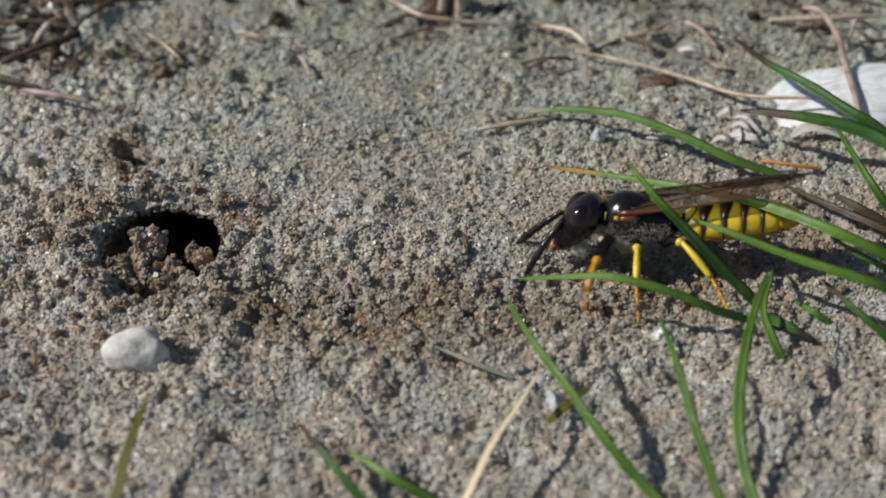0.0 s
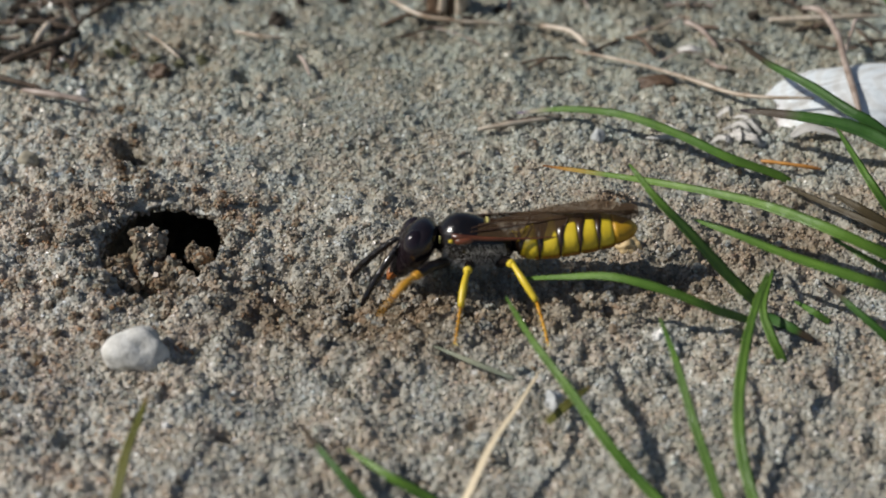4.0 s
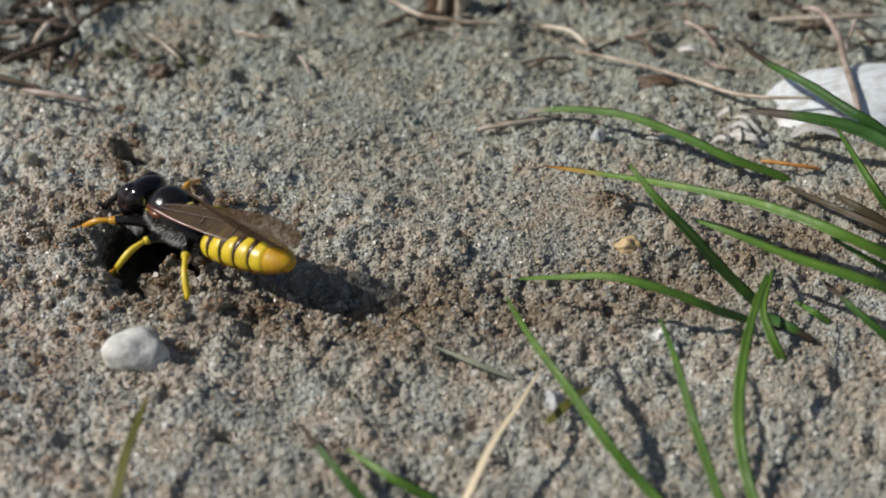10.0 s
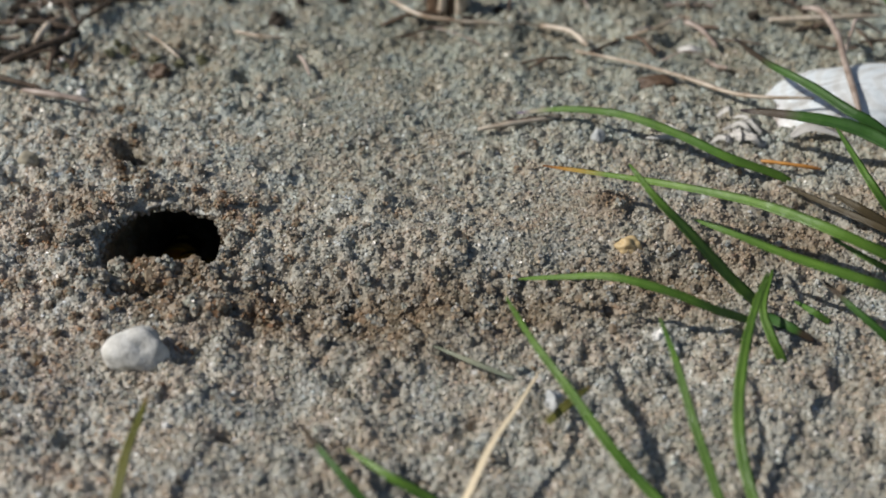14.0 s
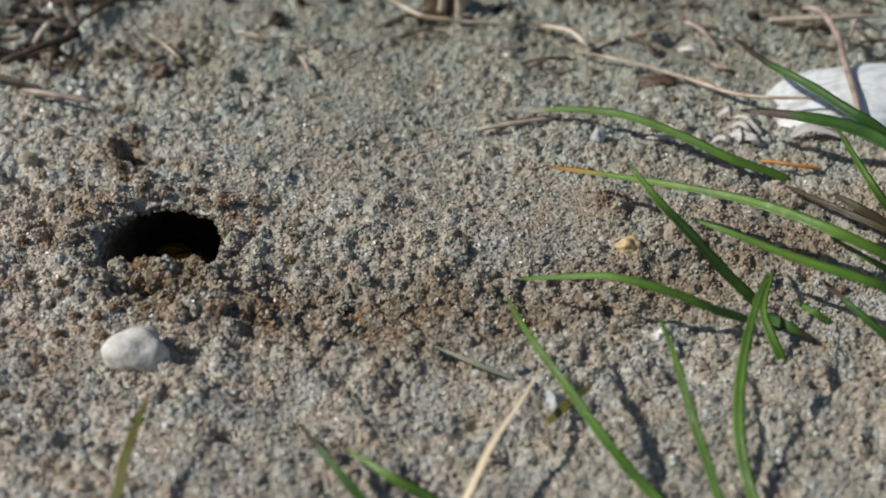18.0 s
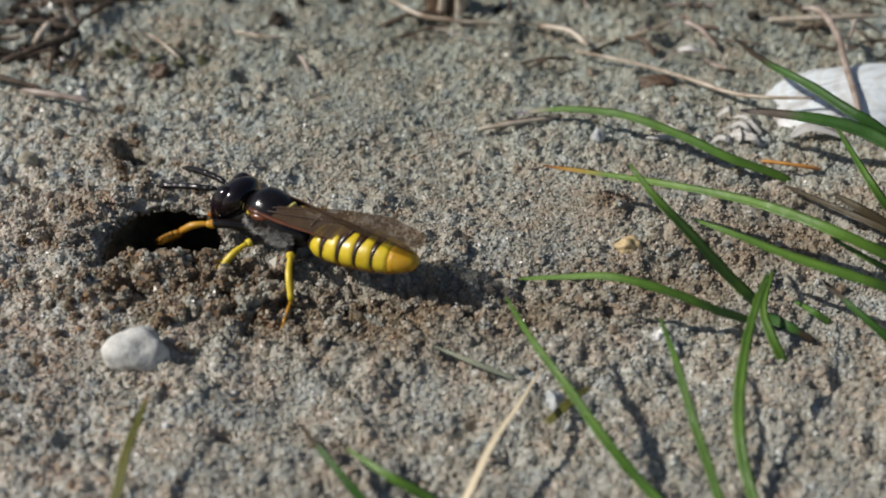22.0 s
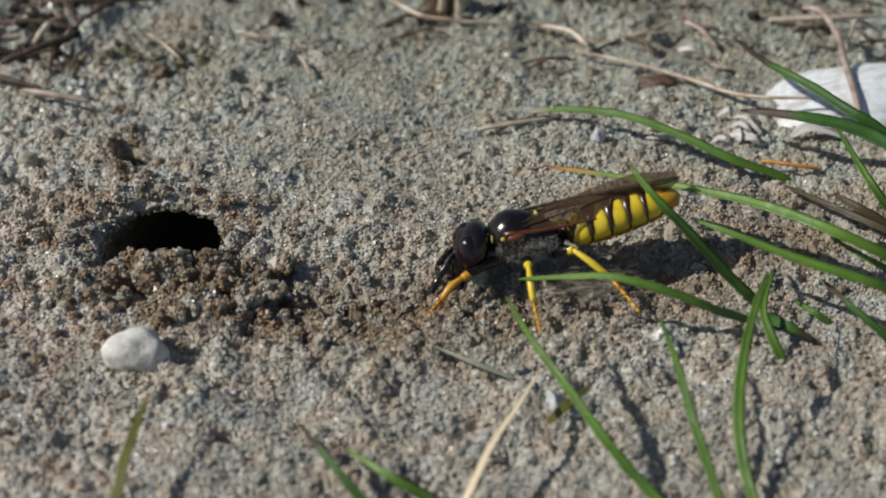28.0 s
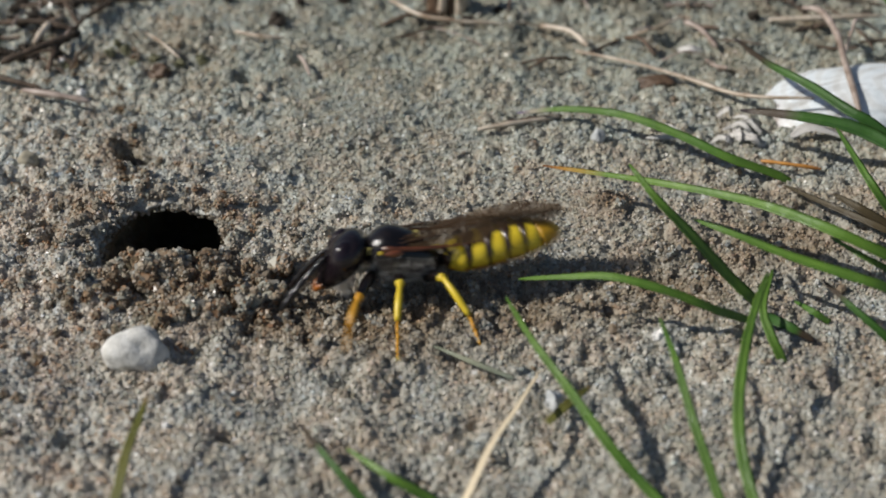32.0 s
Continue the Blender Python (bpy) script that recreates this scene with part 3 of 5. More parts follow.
# ---- the wasp, facing +x, its middle at the thorax ----
def make_wasp():
    wasp = tagged(new("wasp"), "black and yellow digging wasp with smoky folded wings", "wasp")
    thorax = part("thorax", mesh_from("thorax", *body_x([(2.4, 0.38, 0.45, -0.01), (2.25, 0.76, 0.76, -0.01), (2.0, 1.04, 1.0, 0.04), (1.6, 1.33, 1.33, 0.09), (1.15, 1.48, 1.53, 0.08), (0.6, 1.54, 1.62, -0.01), (0.0, 1.5, 1.6, -0.1), (-0.6, 1.39, 1.44, -0.19), (-1.2, 1.2, 1.21, -0.3), (-1.7, 0.97, 0.94, -0.39), (-2.15, 0.63, 0.62, -0.46), (-2.45, 0.24, 0.25, -0.46)], 36), M_BLACK), wasp, "glossy black thorax")
    scut = []
    for dx in (0.0, 0.20):
        scut.append([(-0.62 - dx, 1.40 * math.sin(a), (1.40 - 0.35 * dx) * math.cos(a)) for a in np.linspace(-0.34, 0.34, 13)])
    rings = [[(x, y * 0.9, z * 0.9) for x, y, z in scut[0]], scut[0], scut[1], [(x, y * 0.9, z * 0.9) for x, y, z in scut[1]]]
    v = [p for r in rings for p in r]
    f = [(i * 13 + j, i * 13 + j + 1, (i + 1) * 13 + j + 1, (i + 1) * 13 + j) for i in range(3) for j in range(12)]
    part("neck", mesh_from("neck", *tube([(2.0, 0, 0.05), (3.0, 0, -0.3)], [0.7, 0.5], 14), M_BLACK), thorax)
    part("scutellum_bar", mesh_from("scutellum_bar", v, f, M_PALE), thorax, "pale yellow bar across the back")
    for s in (-1, 1):
        col = []
        for x, k in ((2.20, 0.95), (2.19, 1.03), (2.14, 1.035), (2.12, 0.98)):
            q = 1.10 + (2.20 - x) * 1.4
            col.append([(x, s * q * k * 0.86 * math.sin(a), 0.22 + q * k * 0.88 * math.cos(a)) for a in np.linspace(1.2, 1.65, 13)])
        v = [p for r in col for p in r]
        f = [(i * 13 + j, i * 13 + j + 1, (i + 1) * 13 + j + 1, (i + 1) * 13 + j) for i in range(3) for j in range(12)]
        part("collar_mark", mesh_from("collar_mark", v, f, M_PALE), thorax, "thin pale yellow mark on the collar")
    for s in (-1, 1):
        part("tegula", mesh_from("tegula", *ball((0.75, 1.36 * s, 0.52), (0.62, 0.22, 0.24), (0, 10, 0), 2), M_RUST), thorax, "rust-red wing cap")
        part("shoulder_spot", mesh_from("shoulder_spot", *ball((1.5, 1.28 * s, 0.42), (0.17, 0.10, 0.14), sub=2), M_YELLOW), thorax, "small yellow spot")
    gen = random.Random(3)

    def hairs(n, pick, length, r=0.009):
        v, f = [], []
        for _ in range(n):
            a, nrm = pick(gen)
            nrm = (Vector(nrm).normalized() + Vector((gen.uniform(-0.5, 0.5), gen.uniform(-0.5, 0.5), gen.uniform(-0.5, 0.5)))).normalized()
            t = nrm.orthogonal().normalized()
            b = nrm.cross(t)
            o = len(v)
            a = Vector(a)
            v += [tuple(a + t * r), tuple(a - t * r * 0.5 + b * r), tuple(a - t * r * 0.5 - b * r), tuple(a + nrm * length * gen.uniform(0.6, 1.2))]
            f += [(o, o + 1, o + 3), (o + 1, o + 2, o + 3), (o + 2, o, o + 3)]
        return v, f

    def on_thorax(g):
        a, x = g.uniform(1.3, 2 * math.pi - 1.3), g.uniform(-1.8, 2.0)
        k = 1 - 0.10 * abs(x) ** 1.5
        return (x, 1.48 * k * math.sin(a), 1.50 * k * math.cos(a) - 0.06), (0, math.sin(a), math.cos(a))

    part("hairs", mesh_from("hairs", *hairs(1700, on_thorax, 0.42), M_HAIR, False), thorax, "short pale hairs on the flanks")

    # head, turning on the neck
    feelers = []
    head = part("head", mesh_from("head", *body_z([(1.86, 0.15, 0.36, 0.0), (1.78, 0.42, 0.81, 0.0), (1.53, 0.72, 1.21, 0.02), (1.03, 0.98, 1.49, 0.08), (0.32, 1.09, 1.6, 0.14), (-0.35, 1.04, 1.51, 0.2), (-1.06, 0.88, 1.24, 0.3), (-1.65, 0.68, 0.9, 0.42), (-2.12, 0.45, 0.6, 0.52), (-2.37, 0.23, 0.32, 0.56)], 32), M_HEAD), wasp, "large glossy black head")
    for s in (-1, 1):
        part("eye", mesh_from("eye", *ball((0.36, 0.86 * s, 0.12), (0.84, 0.78, 1.36), (0, 14, 0), 3), M_EYE), head, "dark shiny compound eye")
        part("mandible", mesh_from("mandible", *tube([(0.5, 0.5 * s, -1.85), (0.75, 0.46 * s, -2.15), (0.82, 0.25 * s, -2.5), (0.8, 0.04 * s, -2.65)], [0.22, 0.2, 0.15, 0.05], 8, 8), M_JAW), head, "orange-brown jaw")
        feeler = part("antenna", mesh_from("antenna", *tube([(0, 0, 0), (0.5, 0.12 * s, 0.1), (1.0, 0.26 * s, 0.02), (2.2, 0.5 * s, -0.22), (3.4, 0.7 * s, -0.55), (4.5, 0.86 * s, -0.95)], [0.11, 0.13, 0.10] + [0.15, 0.20, 0.17, 0.22, 0.19, 0.24, 0.20, 0.25, 0.21, 0.25, 0.20, 0.23, 0.18, 0.09], 9, 48), M_BLACK), head, "black segmented feeler")
        feeler.location = (1.0 * MM, 0.34 * s * MM, 0.1 * MM)
        feeler["side"] = s
        feelers.append(feeler)
    part("face", mesh_from("face", *ball((0.82, 0, -0.9), (0.26, 0.42, 0.45), (0, -18, 0), 3), M_CREAM), head, "pale cream face")
    part("whiskers", mesh_from("whiskers", *hairs(1100, lambda g: ((g.uniform(-0.8, 0.1), g.choice((-1, 1)) * g.uniform(0.3, 1.15), g.uniform(-1.7, -0.2)), (-1, 0, -0.6)), 0.62), M_HAIR, False), head, "pale hairs behind the cheeks")
    head.location = (3.1 * MM, 0, 0.0)

    # abdomen, turning on the waist
    prof = lambda x: (np.interp(-x, (0, 0.32, 0.9, 1.75, 2.9, 4.2, 5.4, 6.3, 6.95, 7.4, 7.6), (0.3, 0.66, 0.98, 1.15, 1.23, 1.21, 1.09, 0.90, 0.67, 0.40, 0.08)), -0.1 + 0.18 * math.sin(min(-x, 7.4) / 7.4 * math.pi))
    abdomen = part("abdomen", mesh_from("abdomen", *tube([(0.35, 0, -0.12), (0.1, 0, -0.1), (-0.2, 0, -0.1), (-0.6, 0, -0.05)], [0.3, 0.26, 0.4, 0.9], 16), M_BLACK), wasp, "yellow abdomen with thin dark bands")
    cuts = [-0.28, -1.5, -2.75, -3.95, -5.1, -6.1, -7.6]
    for i in range(6):
        a, b = cuts[i], cuts[i + 1]
        rows = []
        for k in range(7):
            x = a + (b - a) * k / 6
            r, cz = prof(x)
            r += 0.05 * math.sin(min(k / 6, 0.92) * math.pi * 0.62) - (0.10 if k == 6 and i < 5 else 0)
            rows.append((x, r * 1.15, r * 0.94, cz))
        part("tergite", mesh_from("tergite", *body_x(rows, 28), M_YELLOW if i < 5 else M_AMBER), abdomen, "yellow ring" if i < 5 else "amber tip")
        n = 25
        ring = [[], [], [], []]
        for a_ in np.linspace(2.0, 2 * math.pi - 2.0, n):
            for q, (x, lift) in enumerate(((a - 0.12, -0.1), (a - 0.16, 0.045), (b + 0.06, 0.045), (b + 0.02, -0.1))):
                x = max(x, -7.3)
                r, cz = prof(x)
                r += 0.05 * math.sin(np.clip((a - x) / (a - b), 0, 0.92) * math.pi * 0.62) + lift
                ring[q].append((x, r * 1.15 * math.sin(a_), cz + r * 0.94 * math.cos(a_)))
        v = [p for r in ring for p in r]
        f = [(q * n + j, q * n + j + 1, (q + 1) * n + j + 1, (q + 1) * n + j) for q in range(3) for j in range(n - 1)]
        part("sternite", mesh_from("sternite", v, f, M_BELLY_SHADE), abdomen, "amber belly plate, darkened as in shade")
        if i == 5:
            continue
        n = 41
        ring = [[], [], [], []]
        for a_ in np.linspace(-2.5, 2.5, n):
            w = (0.04 + 0.15 * np.clip((2.0 - abs(a_)) / 0.9, 0, 1) + (0.58 if i else 0.85) * max(0.0, math.cos(a_)) ** 3 + 0.07 * math.exp(-((abs(a_) - 1.35) / 0.25) ** 2)) * (1.0, 1.0, 0.95, 0.75, 0.5)[i]
            for q, (x, lift) in enumerate(((a + 0.10, -0.15), (a + 0.06, 0.025), (a - w, 0.035), (a - w - 0.02, -0.06))):
                r, cz = prof(x)
                r += 0.05 * math.sin(np.clip((a - x) / 1.3, 0, 0.92) * math.pi * 0.62) + lift
                ring[q].append((x, r * 1.15 * math.sin(a_), cz + r * 0.94 * math.cos(a_)))
        v = [p for r in ring for p in r]
        f = [(q * n + j, q * n + j + 1, (q + 1) * n + j + 1, (q + 1) * n + j) for q in range(3) for j in range(n - 1)]
        part("dark_band", mesh_from("dark_band", v, f, M_BAND), abdomen, "dark brown band with a point")
    abdomen.location = (-2.3 * MM, 0, -0.3 * MM)

    # wings folded over the back
    wings = []
    for s in (-1, 1):
        v, f = [], []
        n, m = 18, 7
        for top in (0, 1):
            for i in range(n + 1):
                t = i / n
                lead, trail = 0.16 + 0.72 * math.sin(min(t * 1.5, 1) * 1.57) * (1 - 1.2 * t ** 6), 0.22 + 1.15 * math.sin(min(t * 1.25, 1) * 1.57) * (1 - max(0, t - 0.78) * 2.8)
                for j in range(m):
                    w = j / (m - 1)
                    c = -lead + (lead + trail) * w
                    v.append((-10.9 * t, -c * s, 0.06 * math.sin(w * 3.1) + 0.02 * math.sin(w * 9 + t * 3) - 0.12 * t * t - 0.50 * max(0.0, c - 0.7) + 0.012 * top))
        o = (n + 1) * m
        for i in range(n):
            for j in range(m - 1):
                q = (i * m + j, i * m + j + 1, (i + 1) * m + j + 1, (i + 1) * m + j)
                f += [q, tuple(o + a for a in reversed(q))]
        wing = part("wing", mesh_from("wing", v, f, M_WING), wasp, "smoky brown translucent wing")
        for pts in ([(0.5, -0.10, 0.0), (-2.5, -0.60, 0.0), (-6.5, -0.82, -0.04), (-10.1, -0.3, -0.1)], [(0, 0.0, 0.08), (-3, 0.1, 0.1), (-6.5, 0.3, 0.05), (-9.6, 0.4, -0.08)], [(0, 0.12, 0.08), (-2.5, 0.55, 0.05), (-5.5, 0.8, -0.05)], [(-3.7, -0.35, 0.05), (-4.1, 0.3, 0.06), (-4.6, 0.9, -0.1)], [(-6.2, -0.4, 0.0), (-6.6, 0.3, 0.02), (-7.1, 0.9, -0.2)]):
            part("vein", mesh_from("vein", *tube([(x, -y * s, z + 0.02) for x, y, z in pts], [0.20, 0.13, 0.05, 0.03, 0.02] if pts[1][1] < -0.2 else [0.05, 0.03, 0.015], 7, 12), M_RUST if pts[1][1] < -0.2 else M_VEIN), wing, "reddish brown vein" if pts[1][1] < -0.2 else "fine dark vein")
        wing.location = (1.0 * MM, 1.12 * s * MM, 0.8 * MM)
        wing["side"] = s
        wings.append(wing)

    # legs
    legs = []
    shape = {"front_leg": ((1.7, 0.7, -1.15), (1.5, 2.2, -0.4), (2.4, 3.6, -1.35), (2.9, 4.8, -2.1)),
             "middle_leg": ((0.2, 0.8, -1.25), (0.25, 1.6, 0.3), (0.6, 3.5, -1.1), (0.9, 5.8, -2.2)),
             "hind_leg": ((-1.5, 0.7, -1.15), (-0.9, 1.3, 0.65), (-2.6, 3.0, -0.75), (-3.6, 5.3, -2.2))}
    for name, (c, knee, ankle, toe) in shape.items():
        for s in (-1, 1):
            flip = lambda p: (p[0], p[1] * s, p[2])
            kn, an, to = Vector(flip(knee)), Vector(flip(ankle)), Vector(flip(toe))
            mid = kn * 0.5 + Vector((0, 0, 0.12))
            leg = part(name, mesh_from(name, *tube([(0, 0, 0.35), (0, 0.08 * s, 0.0), mid, kn * 0.92, kn], [0.34, 0.36, 0.34, 0.27, 0.18], 10, 10), M_BLACK), wasp, "black thigh with yellow shin")
            part("knee", mesh_from("knee", *tube([kn * 0.7 + Vector((0, 0, 0.06)), kn * 0.9, kn * 1.02, kn * 1.05], [0.27, 0.29, 0.24, 0.1], 10, 8), M_LEGY if name != "front_leg" else M_LEGO), leg, "yellow end of the thigh")
            m = M_LEGO if name == "front_leg" else M_LEGY
            part("shin", mesh_from("shin", *tube([kn, kn * 0.55 + an * 0.45 + Vector((0.05, 0.12 * s, 0.16)), an], [0.15, 0.20, 0.23, 0.19], 10, 10), m), leg, "yellow shin")
            p = [an + (to - an) * k + Vector((0, 0, 0.10 * math.sin(k * 3.1))) for k in (0, 0.35, 0.55, 0.72, 0.88, 1.0)]
            pieces = [tube([p[i], p[i] * 0.25 + p[i + 1] * 0.75, p[i + 1]], [0.07, 0.12 - 0.012 * i, 0.06], 8) for i in range(5)]
            part("foot", mesh_from("foot", *joined(*pieces), M_LEGO), leg, "jointed amber foot")
            sp = []
            for k in range(9):
                q = an * (1 - k / 8) + to * (k / 8)
                for e in (-1, 1):
                    sp.append(tube([q, q + Vector((0.22 * e - 0.1, 0.16 * s, -0.22))], [0.028, 0.006], 4))
            part("spines", mesh_from("spines", *joined(*sp), m), leg, "comb of fine spines")
            leg.location = (c[0] * MM, c[1] * s * MM, c[2] * MM)
            leg["side"] = s
            legs.append(leg)
    return wasp, head, abdomen, wings, legs, feelers


wasp, wasp_head, wasp_abdomen, wasp_wings, wasp_legs, wasp_feelers = make_wasp()


# ---- grass ----
def blade(name, pts, width, mat, label, category="grass", curl=0.25, group="grass blades", parent=None, twist=0.0, roll=0.0):
    """A grass blade from tip to root: a channelled strip with thickness."""
    n = 26
    line = spline(pts, n)
    verts, faces, uvw = [], [], []
    for i, q in enumerate(line):
        d = (line[min(i + 1, n)] - line[max(i - 1, 0)]).normalized()
        side = d.cross(Vector((0, -0.62, 0.78))).normalized()
        up = side.cross(d).normalized()
        t = i / n
        a = roll + twist * t
        side, up = side * math.cos(a) + up * math.sin(a), up * math.cos(a) - side * math.sin(a)
        w = width * 0.5 * min(1.0, 0.16 + 1.25 * t ** 0.5) * (1 - 0.18 * max(0, t - 0.7) / 0.3)
        w *= 1 + 0.05 * math.sin(i * 1.9 + pts[0][0])
        for k, (c, h) in enumerate(((-1, curl), (-0.5, curl * 0.35), (0, 0), (0.5, curl * 0.35), (1, curl), (0.5, curl * 0.35 - 0.16), (0, -0.22), (-0.5, curl * 0.35 - 0.16))):
            verts.append(tuple(q + side * (c * w) + up * (h * w)))
            uvw.append(((c * 0.5 + 0.5), 1 - t))
    m = 8
    for i in range(n):
        for j in range(m):
            a, b = i * m + j, i * m + (j + 1) % m
            faces.append((a, b, b + m, a + m))
    faces += [tuple(range(m - 1, -1, -1)), tuple(range(n * m, n * m + m))]
    me = mesh_from(name, verts, faces, mat)
    lay = me.uv_layers.new(name="UVMap")
    vi = np.empty(len(me.loops), dtype=np.int32)
    me.loops.foreach_get("vertex_index", vi)
    lay.data.foreach_set("uv", np.array(uvw)[vi].astype(np.float32).ravel())
    if parent:
        return part(name, me, parent, label)
    return thing(name, me, label, category, group)


def sunk(pts):
    """Carries the root on into the sand."""
    a, b = Vector(pts[-2]), Vector(pts[-1])
    return list(pts) + [tuple(b + (b - a).normalized() * 0.4 + Vector((0, 0, min(0.0, ground_z(b.x, b.y)) - 1.3)))]


grass_right = tagged(new("grass_plant"), "leaning grass plant with long green blades", "grass", "grass plants")
grass_shell = tagged(new("grass_plant"), "dark green grass plant beside the white shell", "grass", "grass plants")
grass_near = tagged(new("grass_plant"), "grass plant with three long upright blades", "grass", "grass plants")
grass_edge = tagged(new("grass_plant"), "small grass plant with two green blades and a dry one", "grass", "grass plants")
grass_far = tagged(new("grass_plant"), "single arched grass shoot with bleached tip", "grass", "grass plants")
grass_lone = tagged(new("grass_plant"), "single short grass shoot with a brown tip", "grass", "grass plants")
blade("blade", sunk([(5.2, 15.0, 0.9), (8.5, 14.2, 1.7), (12.3, 12.6, 2.2), (15.9, 10.4, 2.0), (19.1, 8.4, 1.4), (23.0, 7.9, 0.0)]), 0.65, M_BLADE_PALE, "long arched green blade with a bleached tip", parent=grass_far)
blade("blade", sunk([(6.5, 5.8, 2.5), (12.9, 1.7, 4.0), (17.7, -1.6, 5.0), (20.6, -4.1, 5.5), (23.5, -6.4, 5.5), (26.9, -6.9, 4.0), (32.2, -4.6, 0.0)]), 0.70, M_BLADE_TIP, "long green blade with an orange dried tip", parent=grass_right)
tuft = tagged(new("grass_plant"), "small green grass tuft rooted in the sand", "grass", "grass plants")
blade("blade", sunk([(10.8, -4.0, 9.0), (12.2, -6.0, 8.0), (14.2, -6.6, 6.0), (16.8, -6.9, 3.0), (18.3, -7.1, 1.5), (19.2, -6.8, 0.0)]), 0.72, M_BLADE, "tall stiff blade", parent=tuft)
blade("blade", sunk([(4.5, -5.8, 2.0), (7.1, -7.6, 3.5), (9.6, -8.9, 4.5), (12.8, -9.6, 4.0), (15.8, -9.5, 2.5), (18.8, -7.7, 0.0)]), 0.54, M_BLADE, "low arched blade", parent=tuft)
blade("blade", sunk([(19.5, -6.2, 3.0), (18.6, -8.8, 2.2), (18.9, -10.5, 1.4), (19.5, -11.4, 0.3)]), 0.60, M_BLADE, "short blade", parent=tuft)
blade("blade", sunk([(21.7, -9.9, 0.5), (19.9, -9.0, 1.1), (18.7, -7.2, 0.2)]), 0.71, M_BLADE_DARK, "short dark blade", parent=tuft)
blade("blade", sunk([(14.6, -5.3, 6.0), (16.8, -6.8, 6.0), (19.9, -8.3, 5.5), (23.0, -9.4, 5.0), (25.7, -9.6, 4.0), (30.5, -7.4, 0.0)]), 0.62, M_BLADE, "green blade leaning low over the sand", parent=grass_right)
blade("blade", sunk([(3.5, -11.7, 5.2), (4.8, -14.8, 4.7), (6.5, -17.6, 3.9), (8.5, -20.6, 2.6), (10.2, -22.1, 1.2), (12.1, -24.0, 0.0)]), 0.59, M_BLADE, "long green blade arching up from the sand", parent=grass_near)
blade("blade", sunk([(11.9, -13.3, 5.0), (12.5, -16.3, 4.4), (13.1, -19.5, 3.2), (13.9, -22.1, 1.6), (14.6, -24.6, 0.0)]), 0.55, M_BLADE, "upright green blade with a fine point", parent=grass_near)
blade("blade", sunk([(18.7, -8.4, 4.5), (17.5, -11.6, 4.6), (16.4, -15.1, 4.2), (15.7, -18.4, 3.0), (15.7, -20.9, 1.6), (16.3, -24.2, 0.0)]), 0.66, M_BLADE, "tall bent green blade", parent=grass_near)
blade("blade", sunk([(21.1, 21.3, 3.4), (22.6, 16.9, 3.9), (25.0, 13.6, 4.0), (27.1, 10.6, 3.8), (28.9, 9.4, 3.2), (33.8, 7.1, 0.0)]), 0.78, M_BLADE_DARK, "dark green blade with a brown withered tip over the shell", parent=grass_shell)
blade("blade", sunk([(20.2, 11.9, 3.0), (23.2, 10.1, 3.7), (26.1, 9.1, 3.7), (28.2, 8.1, 3.4), (30.9, 6.2, 2.6), (34.9, 5.8, 0.0)]), 1.01, M_BLADE_DARK, "broad dark green blade beside the shell", parent=grass_shell)
blade("blade", sunk([(30.0, 27.0, 6.5), (31.5, 25.0, 6.0), (33.5, 22.0, 4.0), (35.5, 19.0, 0.0)]), 0.7, M_BLADE, "bent dark blade", parent=grass_shell)
blade("blade", sunk([(25.4, 6.5, 5.0), (26.2, 3.0, 4.5), (27.2, 0.9, 3.5), (29.9, 0.1, 0.0)]), 0.60, M_BLADE, "green blade hanging down", parent=grass_shell)
blade("blade", sunk([(23.1, -4.3, 4.0), (24.7, -6.3, 4.0), (27.0, -6.2, 2.5), (29.6, -5.7, 0.0)]), 0.48, M_BLADE, "narrow light green blade", parent=grass_right)
blade("blade", sunk([(22.0, -7.8, 3.5), (23.5, -9.9, 3.0), (25.3, -11.4, 2.0), (27.4, -12.1, 0.0)]), 0.53, M_BLADE_DARK, "narrow dark green blade", parent=grass_right)
blade("leaf_scrap", [(22.4, 5.9, 0.9), (24.8, 2.6, 1.5), (27.8, -0.1, 1.5), (30.3, -0.8, 0.4)], 0.5, M_BLADE_DEAD, "dead dark brown blade lying on the sand", "leaf litter", group="leaf litter")
blade("leaf_scrap", [(25.2, 3.6, 1.7), (26.5, 2.0, 1.7), (28.4, 1.1, 1.0)], 0.62, M_BLADE_DEAD, "withered dark blade stump", "leaf litter", group="leaf litter")
blade("blade", sunk([(-15.8, -17.2, 3.0), (-16.0, -19.3, 3.0), (-16.4, -21.3, 2.5), (-16.7, -23.6, 1.5), (-17.2, -24.6, 0.0)]), 0.54, M_BLADE_OLIVE, "single short blade with a brown tip", parent=grass_lone)
blade("blade", sunk([(-7.6, -19.2, 2.5), (-6.0, -21.8, 2.5), (-4.2, -23.7, 1.5), (-2.7, -24.6, 0.0)]), 0.48, M_BLADE_DARK, "narrow dark green blade", parent=grass_edge)
blade("blade", sunk([(-5.0, -21.1, 2.5), (-2.7, -23.2, 2.5), (-0.7, -23.8, 1.5), (1.3, -24.6, 0.0)]), 0.58, M_BLADE, "short green blade", parent=grass_edge)
blade("blade", sunk([(5.4, -14.2, 2.0), (4.0, -17.8, 2.5), (2.5, -20.9, 2.5), (1.2, -23.7, 1.5), (0.3, -24.6, 0.0)]), 0.55, M_BLADE_STRAW, "dry straw-coloured blade", twist=-0.2, roll=-0.65, curl=0.12, parent=grass_edge)
